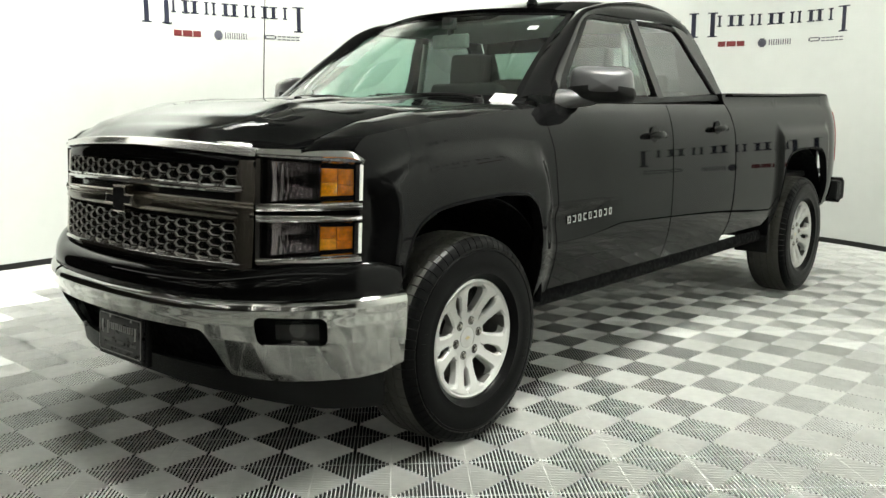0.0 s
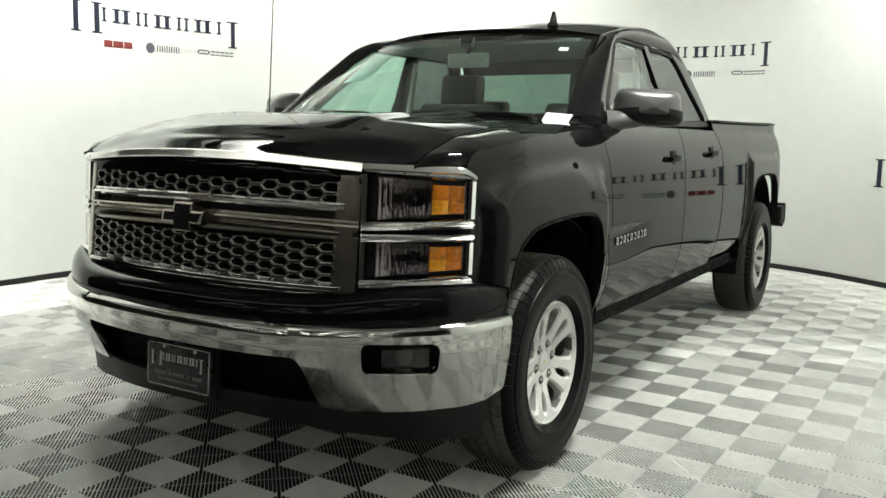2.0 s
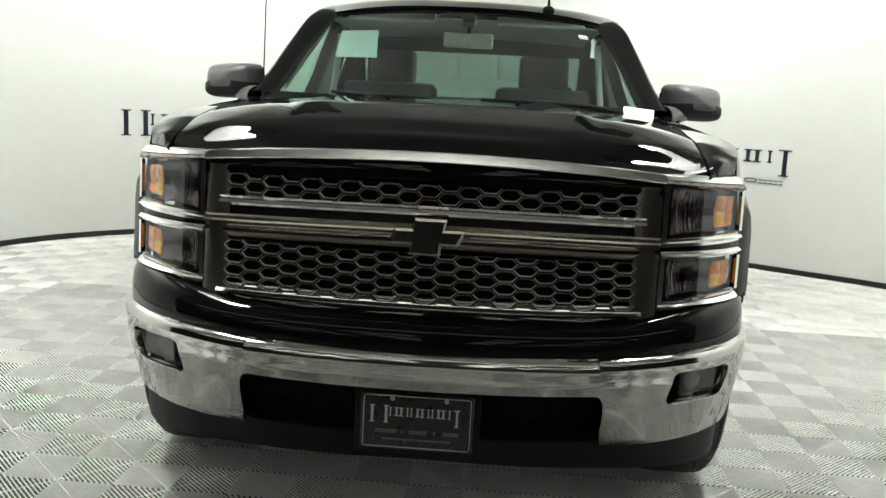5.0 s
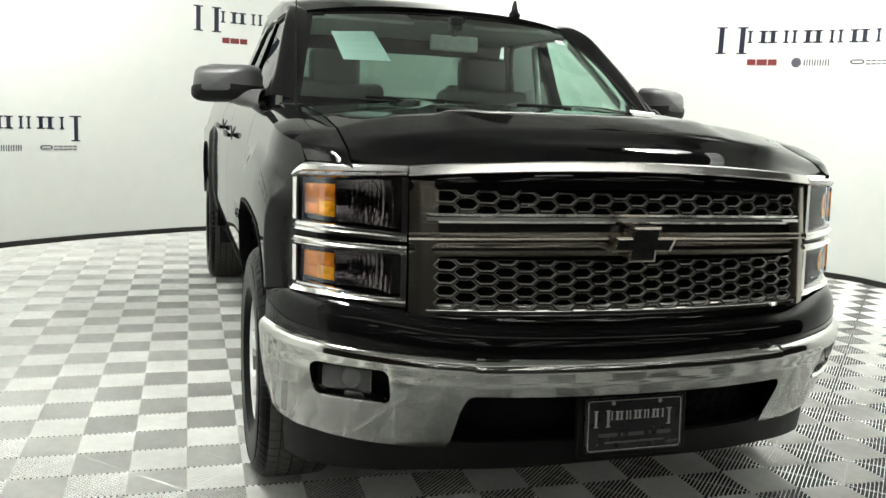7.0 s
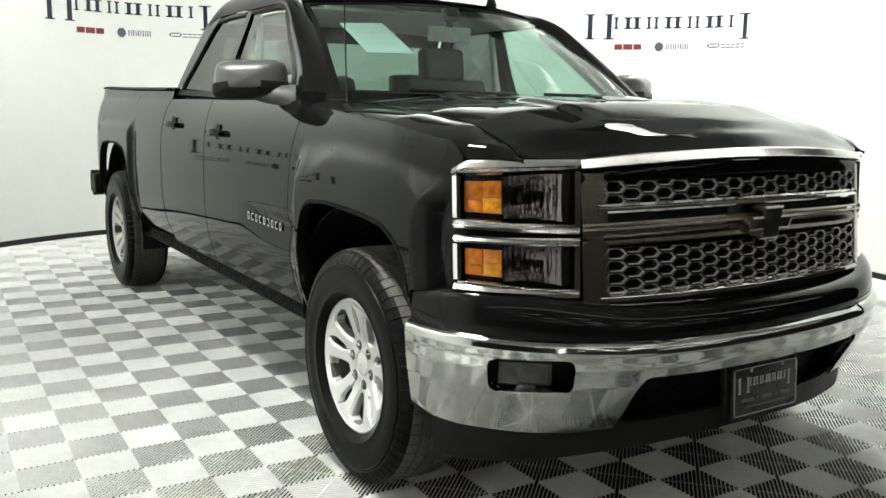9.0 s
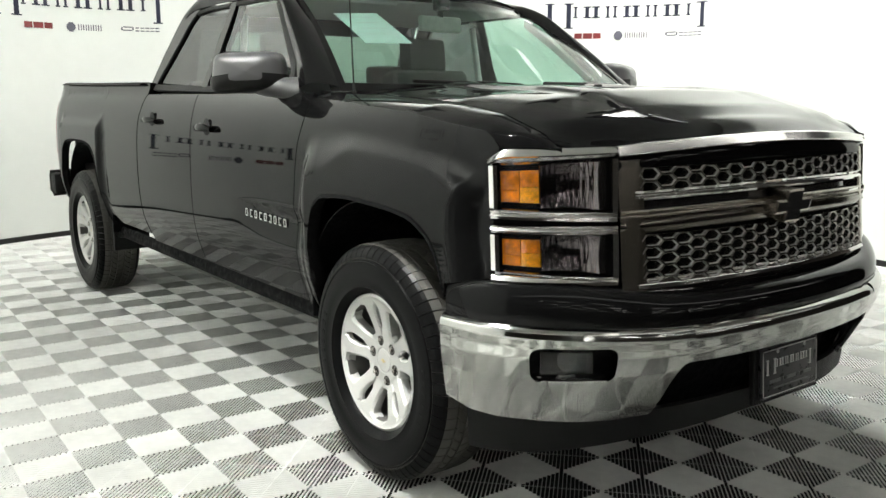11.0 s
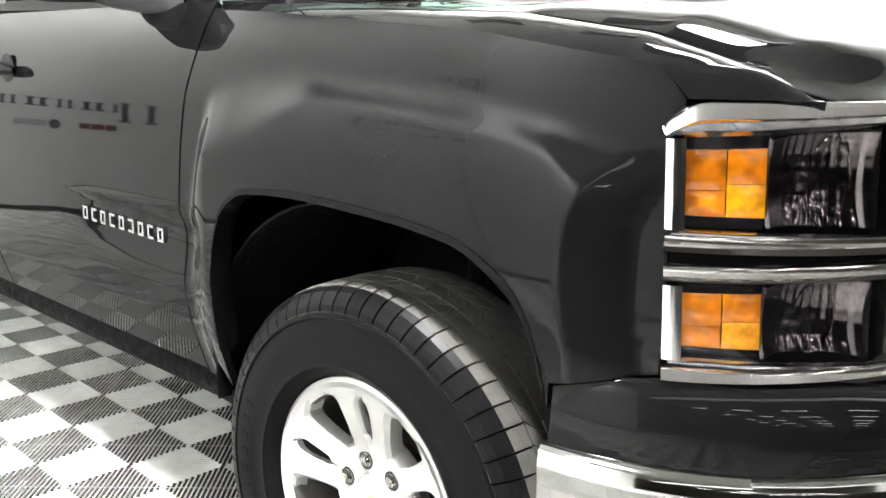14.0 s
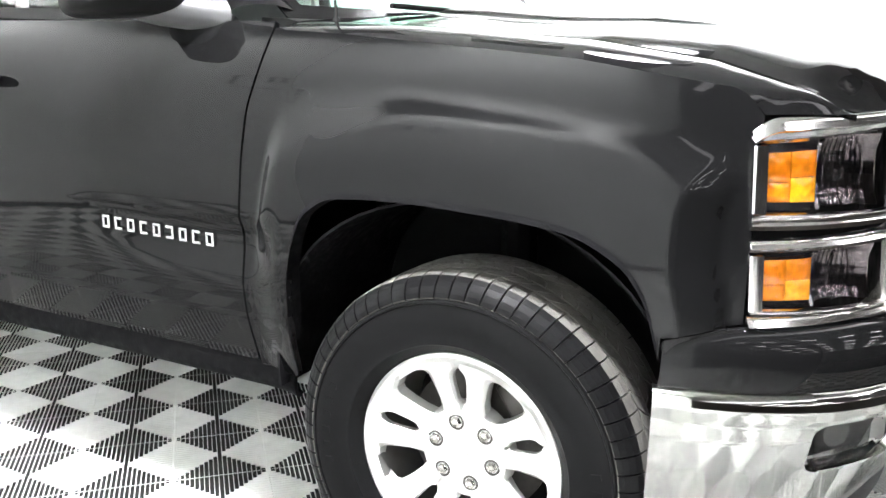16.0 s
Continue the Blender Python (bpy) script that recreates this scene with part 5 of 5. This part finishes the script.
    for i in range(5):
        a = radians(turn_deg) + 2 * math.pi * i / 5
        for sd in (-1, 1):
            # a loft: rows along r with a rounded section
            rows2 = []
            for r in (0.055, 0.072, 0.085, 0.10, 0.112, 0.120, 0.130, 0.145, 0.160, 0.175, 0.188, 0.198, 0.206, 0.213):
                k = (r - 0.055) / 0.158
                wide = lerp(r, [0.055, 0.085, 0.095, 0.13, 0.17, 0.190, 0.200, 0.207, 0.213], [0.040, 0.058, 0.0515, 0.0540, 0.0650, 0.073, 0.085, 0.115, 0.134])
                slot = lerp(r, [0.055, 0.114, 0.121, 0.17, 0.184, 0.192, 0.199], [0.0, 0.0, 0.010, 0.0155, 0.015, 0.008, 0.0])
                c, hw = sd * (wide + slot) / 2, (wide - slot) / 2
                xf = lerp(k, [0, 0.25, 0.8, 1], [0.070, 0.077, 0.100, 0.107])
                inner, outer = (-hw * 0.80, hw * 0.62) if sd > 0 else (-hw * 0.62, hw * 0.80)
                lo, hi = (-0.020, -0.038) if sd > 0 else (-0.038, -0.020)
                sec = [(-hw, lo), (-hw, -0.008), *[(inner + (outer - inner) * q / 6, 0.0) for q in range(7)], (hw, -0.008), (hw, hi)]
                rows2.append([(xf + dx, r * math.cos(a + (c + t) / r), r * math.sin(a + (c + t) / r)) for t, dx in sec])
            geo.append(flipped(sheet(rows2)))
    obj("spokes", join(*geo), ALLOY, w, sharp=25)
    hub = lathe([(0.108, 0.035), (0.106, 0.064), (0.098, 0.0745), (0.045, 0.0745), (0.043, 0.072), (0.036, 0.072)], 48)
    obj("hub", flipped(hub), ALLOY, w)
    obj("centre_cap", flipped(lathe([(0.040, 0.068), (0.039, 0.0752), (0.034, 0.0762), (0.001, 0.0766)], 36)), ALLOY, w, "round silver centre cap")
    obj("cap_emblem", join(box(0.0772, 0, 0, 0.0012, 0.026, 0.006), box(0.0772, 0, 0, 0.0014, 0.010, 0.014)), CAP_GOLD, w, smooth=False)
    for k in range(6):
        a = radians(turn_deg + 13) + math.pi * 2 * k / 6
        nut = lathe([(0.0135, 0.060), (0.0125, 0.0785), (0.009, 0.083), (0.001, 0.084)], 6)
        hole = lathe([(0.0185, 0.0750), (0.0135, 0.0756), (0.0130, 0.066)], 16)
        m = Matrix.Translation((0, 0.0695 * math.cos(a), 0.0695 * math.sin(a)))
        obj("lug_nut", moved(flipped(nut), m), NUT, w, smooth=False)
        obj("nut_seat", moved(flipped(hole), m), ALLOY_DARK, w)
    obj("brake_disc", join(flipped(lathe([(0.165, -0.02), (0.165, 0.0), (0.09, 0.004), (0.085, 0.03), (0.02, 0.032)], 48)), moved(box(0, 0.145, 0.02, 0.05, 0.06, 0.14, 0.01), Matrix.Rotation(0.6, 4, "X"))), ALLOY_DARK, w)
    obj("wheel_back", flipped(lathe([(0.205, -0.10), (0.16, -0.105), (0.02, -0.10)], 40)), LINER, w)
    return w


wheel(0.872, 0.006, 1, 117)
wheel(-0.872, 0.010, -1, 92)
wheel(0.862, AXLE_R, 1, 60)
wheel(-0.862, AXLE_R, -1, 80)


# ---- wall signs ----
def wall_sign(s0, z_base, width=1.62, k=1.0):
    """A dark wordmark of plain bars over three small marks, on the curved wall."""
    e = new("wall_sign")
    px, py, _ = wall_at(s0 + width / 2)
    e.location = (px, py, z_base)
    tagged(e, "navy wordmark bars above three small marks on the wall", "sign", "signs on the wall")

    def put(x, z, w, h):
        n = max(1, int(w / 0.15))
        P = []
        for q in np.linspace(x, x + w, n + 1):
            wx, wy, t = wall_at(s0 + q, 0.004)
            P.append([(wx - px, wy - py, z), (wx - px, wy - py, z + h)])
        return sheet(P, 0.002)
    sc = width / 1.62
    for g in word_bars(1.62 * sc, 0.112 * sc, 0.245 * sc, 7, 0.030 * sc):
        for row in g:
            obj("sign_mark", put(*row), NAVY, e, smooth=False)
    zb = -0.098 * sc
    obj("red_mark", join(put(0.27 * sc, zb, 0.075 * sc, 0.052 * sc), put(0.355 * sc, zb, 0.09 * sc, 0.052 * sc), put(0.455 * sc, zb, 0.075 * sc, 0.052 * sc)), RED, e, smooth=False)
    round_ = join(*[put((0.70 - r) * sc, zb + (0.026 + dz - 0.006) * sc, 2 * r * sc, 0.012 * sc) for dz, r in ((-0.036, 0.022), (-0.024, 0.034), (-0.012, 0.040), (0.0, 0.042), (0.012, 0.040), (0.024, 0.034), (0.036, 0.022))])
    obj("round_mark", round_, SIGN_GREY, e, smooth=False)
    letters = [put((0.765 + 0.045 * i) * sc, zb + (0.0 if q < 2 else 0.044) * sc, 0.010 * sc if q < 2 else 0.03 * sc, 0.054 * sc if q < 2 else 0.010 * sc) if q != 1 else put((0.789 + 0.045 * i) * sc, zb, 0.008 * sc, 0.054 * sc) for i in range(5) for q in (0, 1)]
    obj("middle_word", join(*letters), SIGN_GREY, e, smooth=False)
    oval = [put((1.17 + 0.0) * sc, zb + 0.012 * sc, 0.085 * sc, 0.010 * sc), put(1.17 * sc, zb + 0.042 * sc, 0.085 * sc, 0.010 * sc), put(1.155 * sc, zb + 0.018 * sc, 0.014 * sc, 0.028 * sc), put(1.256 * sc, zb + 0.018 * sc, 0.014 * sc, 0.028 * sc)]
    last = [put((1.285 + 0.046 * i) * sc, zb + dz * sc, 0.036 * sc, 0.010 * sc) for i in range(5) for dz in (0.008, 0.036)]
    obj("last_word", join(*oval, *last), SIGN_GREY, e, smooth=False)
    return e


wall_sign(4.74, 2.035, 1.69)
wall_sign(7.77, 0.905, 1.55)
wall_sign(10.41, 1.98, 1.60)
wall_sign(13.17, 0.86, 1.60)
wall_sign(15.66, 1.93, 1.58)

# ---- floor tiles: each 0.4 m tile has four squares whose ribs run along the diagonals ----
CELL, TURN = 0.1932, radians(-1.25)
E1, E2 = Vector((math.cos(TURN), math.sin(TURN), 0)), Vector((-math.sin(TURN), math.cos(TURN), 0))
N_RIB, RIB_TOP, RIB_H = 20, 0.13, 0.0075


def cell_ribs(ox, oy, sgn, c=CELL):
    """Ribs of one square, running along (1, sgn), and the cross bar."""
    V, F = [], []
    diag = c * math.sqrt(2)
    p = diag / N_RIB
    d, nn = np.array((1, sgn)) / math.sqrt(2), np.array((-sgn, 1)) / math.sqrt(2)
    mid = np.array((ox + c / 2, oy + c / 2))

    def ridge(t0, t1, a0, a1, b0, b1, z):
        o = len(V)
        q = [mid + d * a0 + nn * t0, mid + d * a1 + nn * t0, mid + d * b1 + nn * t1, mid + d * b0 + nn * t1]
        V.extend([(*v, z) for v in q] + [(*v, z - RIB_H) for v in q])
        F.extend([(o, o + 1, o + 2, o + 3), (o, o + 4, o + 5, o + 1), (o + 3, o + 2, o + 6, o + 7)])
    for i in range(N_RIB):
        t = -diag / 2 + p * (i + 0.5)
        t0, t1 = t - p * RIB_TOP / 2, t + p * RIB_TOP / 2
        L0, L1 = diag / 2 - abs(t0), diag / 2 - abs(t1)
        ridge(t0, t1, -L0, L0, -L1, L1, 0.0)
    o = len(V)
    w = 0.0018
    L = diag / 2
    q = [mid - nn * L - d * w, mid - nn * L + d * w, mid + nn * L + d * w, mid + nn * L - d * w]
    V.extend([(*v, -0.0035) for v in q])
    F.append((o, o + 1, o + 2, o + 3))
    return V, F


g = join(cell_ribs(0, 0, 1), cell_ribs(CELL, 0, -1), cell_ribs(0, CELL, -1), cell_ribs(CELL, CELL, 1))
tile_mesh = mesh_of("floor_tile", g[0], g[1], TILE, smooth=False)
tv, tf = np.array(g[0]), np.array(g[1])
near, rest = [], []
for i in range(-16, 17):
    for j in range(-14, 18):
        p = (E1 * (-0.287 + 2 * i) + E2 * (0.169 + 2 * j)) * CELL
        x, y = p.x, p.y
        cx, cy = x + CELL, y + CELL
        # inside the curved wall
        if cy > 6.4 or cy < -3.8 or abs(cx) > 4.9:
            continue
        if ((cx + 0.1) / 4.95) ** 2 + (max(0, cy - 1.2) / 5.2) ** 2 > 1.05:
            continue
        d = min(math.hypot(cx - 1.9, cy - 0.6), math.hypot(cx + 1.5, cy - 0.9), math.hypot(cx, cy + 1.6) + 0.3)
        (near if d < 1.75 else rest).append((x, y, d))
near.sort(key=lambda r: r[2])
near, more = near[:290], near[290:]
rest += more
for x, y, _ in near:
    t = new("floor_tile", tile_mesh)
    t.location = (x, y, 0)
    t.rotation_euler = (0, 0, TURN)
    t.parent = ground
tv = tv @ np.array([[math.cos(TURN), math.sin(TURN), 0], [-math.sin(TURN), math.cos(TURN), 0], [0, 0, 1]])
V = np.concatenate([tv + (x, y, 0) for x, y, _ in rest])
F = np.concatenate([tf + k * len(tv) for k in range(len(rest))])
me = bpy.data.meshes.new("floor_tiles_far")
me.vertices.add(len(V))
me.vertices.foreach_set("co", V.astype(np.float32).ravel())
me.loops.add(F.size)
me.loops.foreach_set("vertex_index", F.astype(np.int32).ravel())
me.polygons.add(len(F))
me.polygons.foreach_set("loop_start", np.arange(0, F.size, 4, dtype=np.int32))
me.update(calc_edges=True)
me.materials.append(TILE)
far = new("floor_tiles_far", me)
far.parent = ground
tagged(far, kind="stuff")
